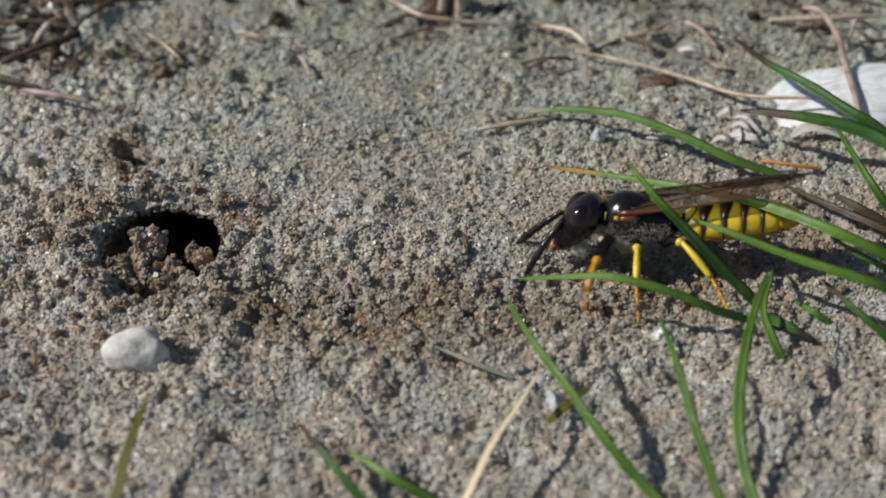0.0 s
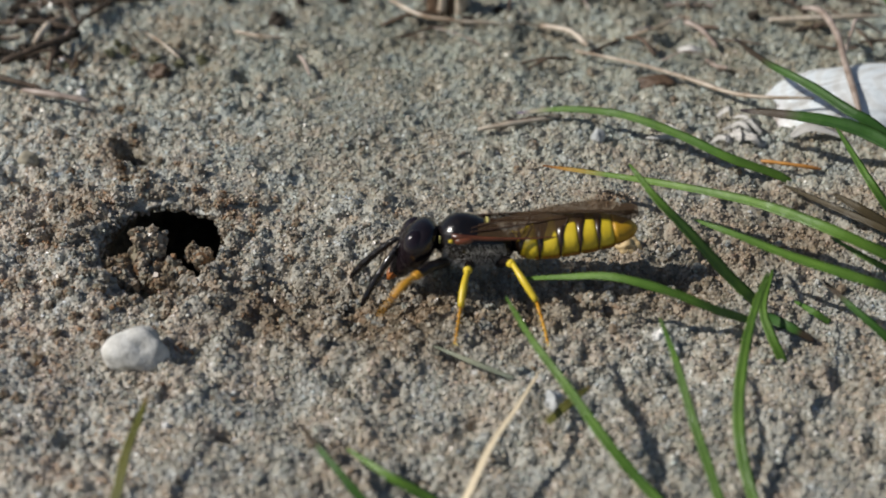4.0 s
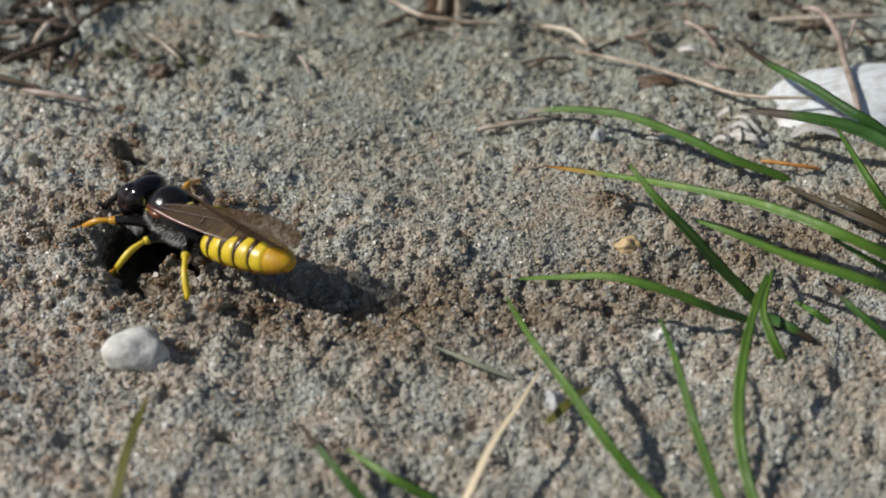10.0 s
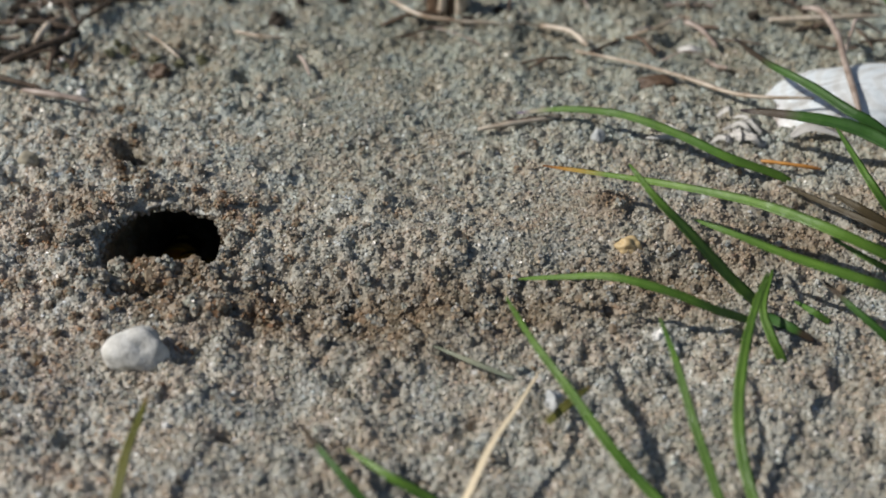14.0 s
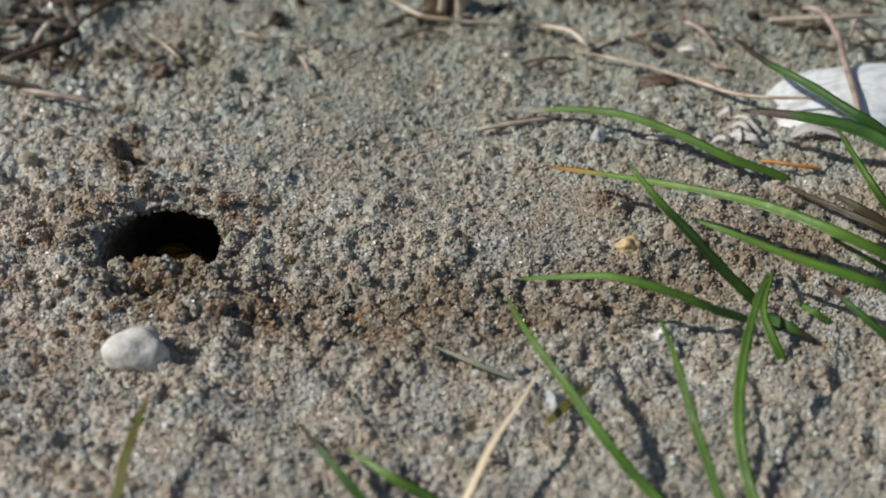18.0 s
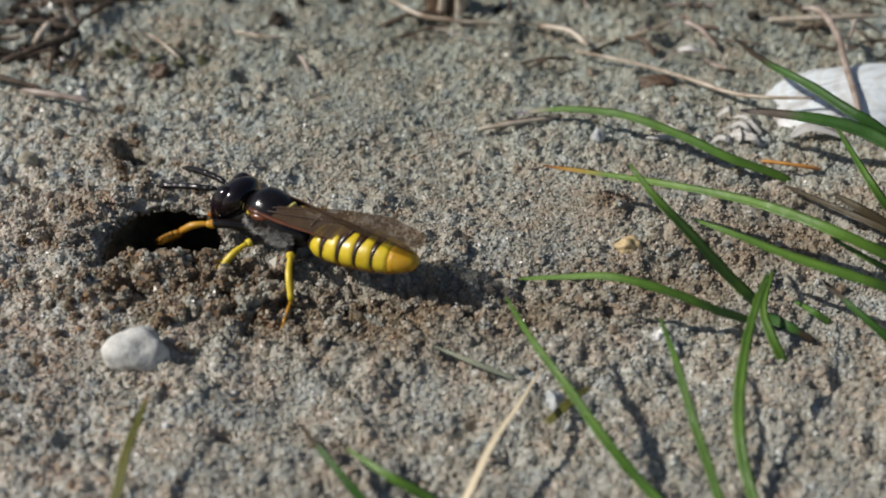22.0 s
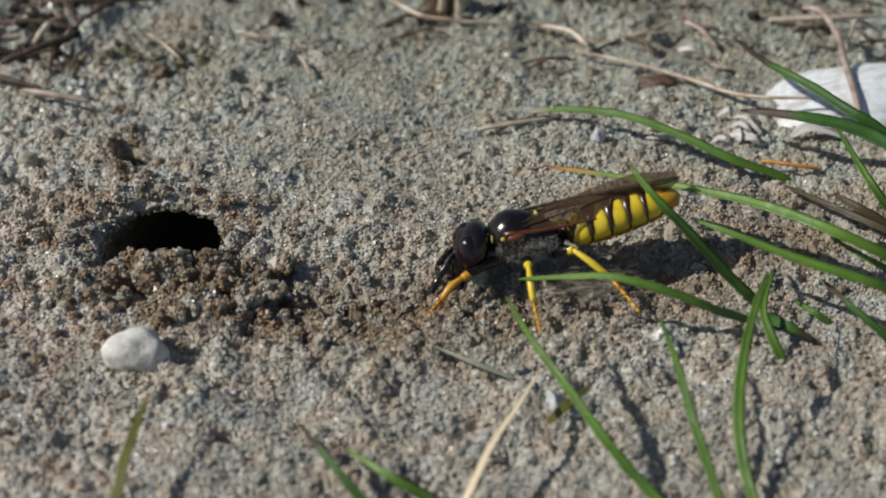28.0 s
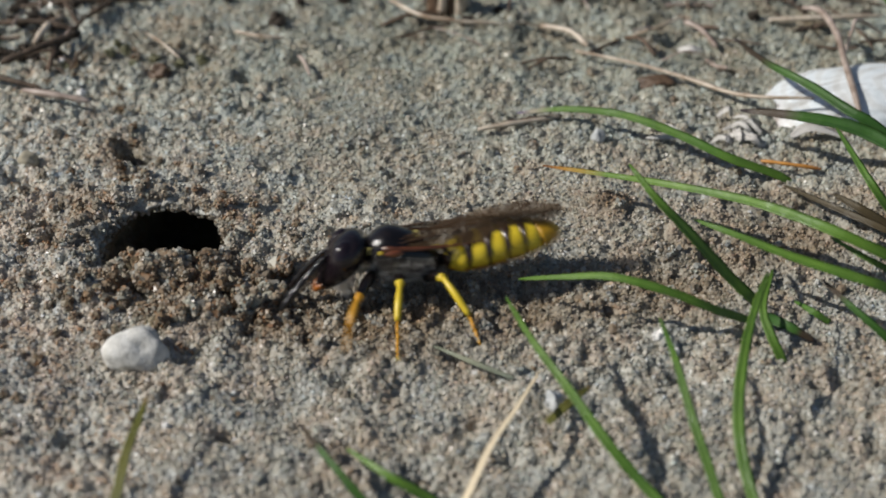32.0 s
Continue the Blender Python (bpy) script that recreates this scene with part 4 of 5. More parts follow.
blade("leaf_scrap", [(-0.6, -10.7, 0.9), (1.8, -12.4, 1.0), (4.0, -13.4, 0.7)], 0.30, M_BLADE_GREY, "thin grey-green blade lying on the sand", "leaf litter", group="leaf litter")
blade("leaf_scrap", [(8.3, -14.2, 0.9), (6.9, -15.9, 1.0), (5.7, -16.9, 0.5)], 0.5, M_BLADE_OLIVE, "short broken piece of leaf", "leaf litter", group="leaf litter")
blade("leaf_scrap", [(21.0, -6.4, 0.8), (21.8, -7.8, 1.1), (22.8, -8.2, 0.6)], 0.44, M_BLADE, "short scrap of green blade", "leaf litter", group="leaf litter")


# ---- straws and twigs lying on the sand ----
def straw(pts, r, mat, label, name="straw", lift=0.0):
    line = [(x, y, z + lift) for x, y, z in pts]
    q = random.Random(round(100 * abs(pts[0][0]) + 37 * abs(pts[-1][1])))
    v, f = tube(line, [r * 0.6] + [r * q.uniform(0.7, 1.15) for _ in range(9)] + [r * 0.4], 7, 26)
    thing(name, mesh_from(name, v, f, mat), label, "straw" if name == "straw" else "twig", "dry stalks")


straw([(-4.8, 32.4, 1.2), (-1.9, 29.1, 1.2), (1.1, 28.4, 1.0), (4.6, 28.7, 0.6)], 0.18, M_STRAW, "pale dry straw lying on the sand")
straw([(9.9, 24.1, 0.8), (14.4, 21.7, 1.0), (17.8, 19.4, 1.1), (20.3, 17.2, 1.3), (22.4, 15.5, 1.9), (25.8, 14.7, 2.3)], 0.17, M_STRAW, "long pale dry stalk reaching to the shell")
straw([(7.5, 28.0, 0.8), (9.6, 26.4, 1.2), (10.9, 24.6, 0.9)], 0.24, M_STRAW, "short thick straw with frayed end")
straw([(-28.2, 27.7, 0.8), (-27.0, 29.4, 1.2), (-25.8, 31.3, 1.2)], 0.24, M_TWIG, "dark dry twig on the sand", "twig")
straw([(-32.6, 22.1, 0.9), (-30.4, 23.6, 1.2), (-28.3, 26.0, 1.0)], 0.26, M_TWIG, "dark dry twig on the sand", "twig")
straw([(26.9, 26.2, 3.3), (28.1, 25.2, 3.5), (28.7, 22.1, 3.3), (28.8, 19.1, 2.6), (28.8, 15.3, 2.2), (29.0, 13.0, 1.2)], 0.26, M_STRAW_PINK, "pinkish dry stem leaning over the shell")
straw([(29.4, 22.3, 0.6), (30.0, 23.0, 3.0), (30.6, 23.9, 3.5), (33.3, 26.4, 1.0)], 0.16, M_STRAW_PINK, "thin bent pinkish dry stem")
straw([(2.4, 13.3, 0.6), (4.6, 13.7, 0.8), (8.2, 15.0, 0.6)], 0.2, M_STRAW, "short flat straw on the sand")
straw([(3.4, 14.0, 0.5), (6.0, 14.6, 0.7), (8.6, 15.3, 0.5)], 0.13, M_TWIG, "short brown twig on the sand", "twig")
straw([(14.5, 26.9, 0.6), (16.4, 27.1, 1.2), (18.4, 28.5, 1.3), (19.0, 28.2, 1.3)], 0.13, M_STRAW, "thin pale straw on the sand")
straw([(18.5, 28.5, 0.9), (19.6, 27.1, 1.0), (20.6, 25.0, 0.6)], 0.24, M_STRAW_PINK, "curved pinkish dry stalk")
straw([(21.4, 9.0, 0.8), (23.3, 8.4, 0.9), (25.4, 8.3, 0.6)], 0.13, M_STRAW_ORANGE, "short orange stem on the sand")
straw([(-30.2, 18.3, 0.8), (-27.6, 17.3, 1.0), (-25.1, 16.9, 0.7)], 0.26, M_STRAW_PINK, "short thick stalk on the sand")
straw([(-30.7, 25.1, 0.9), (-30.1, 27.3, 1.2), (-29.3, 29.2, 1.0)], 0.3, M_STRAW, "short pale straw on sand")
straw([(-35.0, 27.4, 1.2), (-31.2, 27.6, 1.4), (-28.2, 27.3, 0.9)], 0.28, M_TWIG, "dark dry twig on the sand", "twig")
straw([(-29.3, 30.4, 1.5), (-27.9, 28.1, 0.7)], 0.22, M_TWIG, "dark dry twig on the sand", "twig")
straw([(-34.0, 21.0, 0.8), (-31.5, 19.5, 1.0), (-29.0, 18.8, 0.7)], 0.22, M_TWIG, "dark dry twig on the sand", "twig")
straw([(-33.0, 31.0, 0.8), (-28.0, 31.5, 1.2), (-22.0, 32.5, 0.8)], 0.3, M_TWIG, "dark dry twig on the sand", "twig")
straw([(-15.9, 27.3, 0.7), (-13.9, 26.2, 0.9), (-12.0, 26.4, 0.6)], 0.16, M_STRAW, "short pale straw on sand")
straw([(-22.7, 27.3, 0.6), (-21.0, 25.1, 0.8), (-19.6, 23.5, 0.5)], 0.12, M_STRAW, "thin pale straw on the sand")
straw([(-3.6, 26.4, 0.6), (-1.0, 27.6, 0.8), (0.7, 28.6, 0.6)], 0.12, M_TWIG, "thin brown twig on sand", "twig")
straw([(25.1, 29.1, 0.7), (29.0, 28.9, 1.0), (34.0, 29.6, 0.8)], 0.22, M_STRAW, "pale dry straw on sand")
straw([(4.6, 28.7, 0.6), (6.2, 28.4, 0.8), (7.8, 27.8, 0.7)], 0.12, M_TWIG, "thin brown twig on sand", "twig")


# the first 25 scraps also stand in for the litter's shadows at far left
g = random.Random(31)
for k in range(60):
    x, y = g.uniform(-36, -27), g.uniform(22, 34)
    if k > 24:
        x, y = g.uniform(-14, 34), g.uniform(21, 34)
        if k > 40:
            x = g.uniform(12, 34)
    a, l = g.uniform(0, 6.28), g.uniform(0.8, 2.6)
    z = ground_z(x, y) + 0.25
    straw([(x - l * math.cos(a), y - l * math.sin(a), z), (x, y, z + g.uniform(0, 0.9)), (x + l * math.cos(a), y + l * math.sin(a), z + g.uniform(0, 0.8))], g.uniform(0.07, 0.2), (M_TWIG, M_TWIG, M_STRAW_PINK, M_PEB_BROWN, M_TWIG)[k % 5], "small dark scrap of rotten twig", "twig")


# ---- stones, shell, litter ----
def stone(name, x, y, r, mat, label, rough=0.35, freq=1.3, seed=1.0, turn=(0, 0, 0), sink=0.35):
    v, f = ball((0, 0, 0), r, turn, 4, rough, freq, seed)
    ob = thing(name, mesh_from(name, v, f, mat), label, "pebble", "pebbles")
    ob.location = (x * MM, y * MM, (ground_z(x, y) * 0.5 + r[2] * (1 - 2 * sink)) * MM)
    return ob


stone("pebble", -17.7, -10.9, (1.92, 1.45, 1.40), M_PEBBLE, "rounded chalky white pebble half sunk in sand", 0.26, 1.5, 5.2, (0, 0, 10), 0.36)
yellow_pebble = stone("pebble", 11.7, -0.2, (0.74, 0.6, 0.58), M_PEB_YEL, "small yellow pebble on the sand", 0.55, 1.5, 5.0, sink=0.3)
stone("pebble", 12.6, -9.6, (0.42, 0.32, 0.42), M_WHITE, "small white chip on sand", 0.6, 1.5, 2.0, sink=0.1)
stone("pebble", 13.4, -10.6, (0.3, 0.25, 0.25), M_WHITE, "tiny white chip on sand", 0.6, 1.5, 2.7, sink=0.1)
stone("pebble", 6.2, -15.1, (0.5, 0.45, 0.55), M_PEB_GREY, "small white chip beside the leaf", 0.6, 1.4, 4.0, sink=0.1)
stone("pebble", 10.7, 12.2, (0.45, 0.45, 0.5), M_PEB_GREY, "small pale grey pebble", 0.4, 1.2, 6.0, sink=0.1)
stone("pebble", -20.9, 22.3, (0.8, 0.7, 0.6), M_PEB_BROWN, "small dark brown pebble", 0.5, 1.5, 7.0)
stone("pebble", -28.2, 9.9, (0.7, 0.6, 0.65), M_PEB_TAN, "small rounded sandy brown pebble", 0.3, 1.2, 8.0)
# the next two white chips stand in for glints on the sand
stone("pebble", -26.2, 18.9, (0.3, 0.3, 0.3), M_WHITE, "tiny white chip as a bright point on sand", 0.5, 1.5, 9.0, sink=0.0)
stone("pebble", -28.4, 23.5, (0.3, 0.3, 0.3), M_WHITE, "tiny white chip as a bright point on sand", 0.5, 1.5, 9.5, sink=0.0)
stone("pebble", -15.2, -16.9, (0.25, 0.2, 0.22), M_WHITE, "tiny white chip as a bright point on sand", 0.5, 1.5, 10.0, sink=0.0)
stone("pebble", 15.6, 20.6, (1.3, 0.9, 0.6), M_PEB_BROWN, "dull brown pebble under the stalk", 0.4, 1.3, 11.0)


def make_shell():
    rings = []
    n = 56
    for i in range(15):
        t = i / 14
        ring = []
        for k in range(n):
            a = 2 * math.pi * k / n
            edge = 1 + 0.05 * math.sin(3 * a + 1) + 0.035 * math.sin(7 * a)
            r = math.sin(t * 1.57) * edge
            ridge = 0.06 * math.sin(t * 34 + math.sin(2 * a)) * t
            ring.append((7.2 * r * math.cos(a) + 0.5 * (1 - t), 4.3 * r * math.sin(a) - 0.4 * (1 - t), 2.6 * math.cos(t * 1.57) ** 0.8 + ridge))
        rings.append(ring)
    inner = [[(x * 0.95, y * 0.95, z - 0.28) for x, y, z in ring] for ring in reversed(rings[1:])]
    v, f = loft(rings + inner, False, True)
    f.append(tuple(range(n - 1, -1, -1)))
    ob = thing("shell", mesh_from("shell", v, f, M_SHELL), "worn white mussel shell half with faint ridges, hollow side down", "shell")
    ob.matrix_basis = pose(29.3 * MM, 17.6 * MM, -0.5 * MM, 4, -5, 10)


make_shell()


def flake(pts, width, label, mat=M_FLAKE, twist=1.2):
    blade("dry_leaf", pts, width, mat, label, "leaf litter", 0.35, "leaf litter", None, twist)


M_FLAKE_BLADE = blade_material("bleached_litter", (0.50, 0.47, 0.43), (0.92, 0.91, 0.89), (0, 0, 0))
g = random.Random(8)
for k in range(11):
    x, y, a, l = g.gauss(19.2, 1.6), g.gauss(13.2, 0.8), radians(g.gauss(-28, 32)), g.uniform(0.5, 1.5)
    z = ground_z(x, y)
    d = (l * math.cos(a), l * math.sin(a))
    flake([(x - d[0], y - d[1], z + 0.1), (x - 0.2 * d[0], y - 0.2 * d[1] + 0.1, z + g.uniform(0.3, 0.9)), (x + 0.5 * d[0], y + 0.5 * d[1] - 0.1, z + g.uniform(0.3, 0.8)), (x + d[0], y + d[1], z + 0.1)], g.uniform(0.3, 0.62), "small bleached splinter of dead leaf", M_FLAKE_BLADE, g.uniform(-1.2, 1.2))
flake([(14.0, 12.2, 0.6), (15.5, 12.0, 0.8), (17.0, 12.3, 0.5)], 0.4, "thin pale leaf strip", M_FLAKE_BLADE, 0.5)
flake([(17.6, 24.6, 0.6), (18.6, 24.2, 0.9), (19.6, 24.6, 0.5)], 0.7, "small bleached scrap of dead leaf", M_FLAKE_BLADE, 0.9)
flake([(24.0, 12.4, 0.6), (25.4, 12.8, 1.0), (27.6, 12.2, 0.6)], 0.9, "pale litter beneath the shell edge", M_FLAKE_BLADE, 0.9)


def make_stub():
    """Base of a dead plant with frayed fibres."""
    ob = tagged(new("plant_stub"), "dark brown frayed base of a dead plant", "plant stub")
    g = random.Random(5)
    for k in range(16):
        a, r = g.uniform(0, 6.28), g.uniform(0.2, 1.9)
        x, y = 1.0 + r * math.cos(a) * 1.1, 32.2 + r * math.sin(a) * 0.7
        v, f = tube([(x, y, -0.5), (x + g.uniform(-0.3, 0.3), y + g.uniform(-0.2, 0.2), 1.6), (x + g.uniform(-0.8, 0.8), y + g.uniform(-0.5, 0.5), g.uniform(2.5, 4.5))], [0.42, 0.36, 0.16], 7, 8)
        part("fibre", mesh_from("fibre", v, f, M_PEB_BROWN if k % 3 else M_STRAW), ob)


make_stub()


# ---- crumbs of clotted sand ----
def clod_mesh(name, seed, r, n, damp_shade, stain=0.3):
    """A core with lumps on it, and grains sitting on the lumps."""
    g = np.random.default_rng(seed)

    def ways(k):
        d = g.normal(size=(k, 3))
        return d / np.linalg.norm(d, axis=1)[:, None]

    m = 20
    lump = ways(m) * (r * g.uniform(0.5, 0.72, m))[:, None] * (1.15, 1.0, 0.85)
    lump_r = r * g.uniform(0.17, 0.34, m)
    pick = g.integers(0, m, n)
    c = lump[pick] + ways(n) * lump_r[pick][:, None]
    q = (0.045 + 0.13 * g.random(n) ** 2.4) * (0.8 + 0.35 * r)
    c = np.concatenate([c, lump, g.normal(size=(3, 3)) * r * 0.12])
    q = np.concatenate([q, lump_r, np.full(3, r * 0.56)])
    return grain_mesh(name, c, q, np.clip(damp_shade + g.uniform(-0.25, 0.25, n + m + 3), 0, 1), g, stain)


CLODS = [clod_mesh("sand_clod", 20 + i, 0.62 + 0.17 * (i % 4), 270, (0.6, 0.85, 0.95, 0.45)[i % 4], 1.0) for i in range(8)]
SMALL = [clod_mesh("sand_crumb", 40 + i, 0.42 + 0.07 * (i % 3), 26, (0.2, 0.6, 0.0)[i % 3]) for i in range(9)]
WET = [clod_mesh("sand_crumb", 140 + i, 0.30 + 0.09 * (i % 4), 40, 0.75 + 0.25 * (i % 2), 1.0) for i in range(8)]
g = random.Random(11)
made = 0
while made < 170:
    x, y = g.uniform(-30, 28), g.uniform(-21, 26)
    if made < 50:
        x = g.uniform(-29, -20)
    elif g.random() < 0.45:
        x = g.uniform(-16, 19)
        y = runway(x) + g.gauss(-0.6, 2.2)
    dy = abs(y - runway(x))
    if math.hypot((x - HX) / HA, (y - HY) / HB) < 1.15 or math.hypot(x + 18, y + 10.2) < 2.6 or (dy > 4 and g.random() < 0.55):
        continue
    ob = thing("sand_crumb", WET[g.randrange(8)] if made < 36 else SMALL[g.randrange(9)], "small brown crumb of clotted sand grains" if made < 36 else "small crumb of clotted sand grains", "sand crumb", "sand crumbs")
    ob.matrix_basis = pose(x * MM, y * MM, (ground_z(x, y) + 0.05) * MM, g.uniform(0, 360), g.uniform(0, 360), g.uniform(0, 360))
    made += 1
# brown crumbs about the mouth, and rust-brown specks of a few grains on the dry sand
small_c, small_r, small_d = [], [], []
for k in range(300):
    if k < 120:
        a, q = g.uniform(0, 6.28), 1.12 + abs(g.gauss(0, 0.62))
        x, y, r, n = HX - 0.8 + HA * q * math.cos(a) * 1.1, HY + HB * q * math.sin(a), g.uniform(0.2, 0.42), 46
    else:
        x, y, r, n = g.uniform(-30, -9) if k < 255 else g.uniform(-9, 6), g.uniform(-22, 17), g.uniform(0.12, 0.24), 11
    if math.hypot((x - HX) / HA, (y - HY) / HB) < 1.08 or math.hypot(x + 17.7, y + 10.9) < 2.5:
        continue
    z, tone = ground_z(x, y) + 0.4 * r, g.uniform(0.55, 1.0)
    for j in range(n):
        w = Vector((g.gauss(0, 1), g.gauss(0, 1), g.gauss(0, 1))).normalized() * r * g.uniform(0.3, 1.0)
        small_c.append((x + w.x, y + w.y, z + w.z))
        small_r.append(g.uniform(0.07, 0.15))
        small_d.append(tone * g.uniform(0.7, 1.0))
crumb_mesh = grain_mesh("sand_crumbs", np.array(small_c), np.array(small_r), np.array(small_d), np.random.default_rng(301), 1.0)
thing("sand_crumbs", crumb_mesh, "small rust-brown crumbs of clotted sand strewn about the burrow", "sand", kind="stuff")
# dark humus and moss where the litter lies; at far left crumbs stand for its shade
LITTER_CRUMBS = []
for i in range(6):
    m = clod_mesh("litter_crumb", 90 + i, (0.5 if i < 4 else 0.26) + 0.13 * (i % 3), 70, 0.0)
    m.materials[0] = M_HUMUS_SHADE if i < 4 else M_MOSS
    LITTER_CRUMBS.append(m)
for k in range(60):
    x, y = (g.uniform(-36, -28), g.uniform(23.5, 33.5)) if k < 36 else (g.uniform(-24, 34), g.uniform(29, 35)) if k < 50 else (g.gauss(-22, 3.5), g.gauss(25.5, 1.8))
    i = g.randrange(4) if k < 50 else 4 + k % 2
    ob = thing("litter_crumb", LITTER_CRUMBS[i], "dark crumb of humus and litter shade" if i < 4 else "dull green crumb of moss", "soil crumb", "humus crumbs")
    ob.matrix_basis = pose(x * MM, y * MM, (ground_z(x, y) + 0.1) * MM, g.uniform(0, 360), g.uniform(0, 360), g.uniform(0, 360))
# a broken ring of crumbs about the burrow mouth
for k in range(46):
    a = 2 * math.pi * (k + g.uniform(-0.4, 0.4)) / 46
    q = g.uniform(1.02, 1.26)
    if math.sin(a) < -0.3:
        q += 0.12
        if math.sin(a) < -0.75:
            continue
    x, y = HX + HA * q * math.cos(a), HY + HB * q * math.sin(a)
    ob = thing("sand_crumb", SMALL[g.randrange(9)], "crumb of clotted sand on the burrow's rim", "sand crumb", "sand crumbs")
    ob.matrix_basis = pose(x * MM, y * MM, (ground_z(x, y) + 0.1) * MM, g.uniform(0, 360), g.uniform(0, 360), g.uniform(0, 360))


# ---- spoil that the wasp shifts ----
def spoil(k, label="damp clod of sand dug from the burrow"):
    return thing("sand_clod", CLODS[k % 8], label, "sand clod", "dug sand")


plug = [spoil(k, "clod of sand blocking the burrow mouth") for k in range(18)]
lip = [spoil(k + 3) for k in range(16)]
heap = [spoil(k) for k in range(46)]
scatter = [thing("sand_crumb", WET[k % 8], "small damp brown crumb dug from the burrow", "sand crumb", "dug crumbs") for k in range(80)]


def spray_mesh(seed, big):
    g = np.random.default_rng(seed)
    n = 1900 if big else 450
    c = g.normal(size=(n, 3)) * ((2.6, 1.0, 0.8) if big == 1 else (1.9, 1.3, 1.1) if big else (1.5, 0.7, 0.45))
    return grain_mesh("sand_spray", c, (0.05 if big else 0.045) + 0.08 * g.random(n) ** 2, np.full(n, 0.5), g)


# seconds, where the thrown sand passes then, and whether it is a dense gush
SPRAY = [(1.0, 18.4, -0.6, 0.8, 1), (2.4, 7.5, -6.0, 0.2, 0), (3.4, 4.5, -6.0, 0.2, 0), (6.0, -3.0, -6.8, 0.3, 0), (7.0, -10.5, -7.0, 0.2, 0), (7.6, -14.5, -5.5, 0.3, 0), (8.0, -7.2, -6.2, 0.3, 0), (9.0, -8.3, -3.6, 0.9, 1), (9.6, -18.5, -5.0, 0.3, 0), (10.3, -7.7, -0.4, 1.2, 1), (10.62, -7.8, -1.6, 1.2, 1), (11.0, -7.8, -1.8, 1.0, 1), (11.8, -12.5, -1.6, 0.6, 0), (19.7, -15.8, -1.6, 1.6, 1), (20.0, -13.4, -3.3, 1.8, 2), (21.0, -6.4, -1.2, 0.6, 0), (22.3, -9.5, -6.5, 0.3, 0), (27.5, 9.0, 5.0, 0.5, 0), (28.0, 9.0, -4.8, 0.3, 0), (28.4, 14.5, 3.0, 0.6, 0), (29.0, 6.0, -6.2, 0.3, 0), (30.0, 3.6, -7.0, 0.3, 0), (30.4, 2.0, -7.0, 0.3, 0), (31.2, 1.5, -7.2, 0.3, 0), (31.6, 13.2, 0.6, 0.9, 1), (31.95, 4.0, -6.5, 0.4, 0)]
sprays = [thing("sand_spray", spray_mesh(60 + i, q[4]), "loose sand grains kicked back by the wasp", "sand", "kicked sand") for i, q in enumerate(SPRAY)]


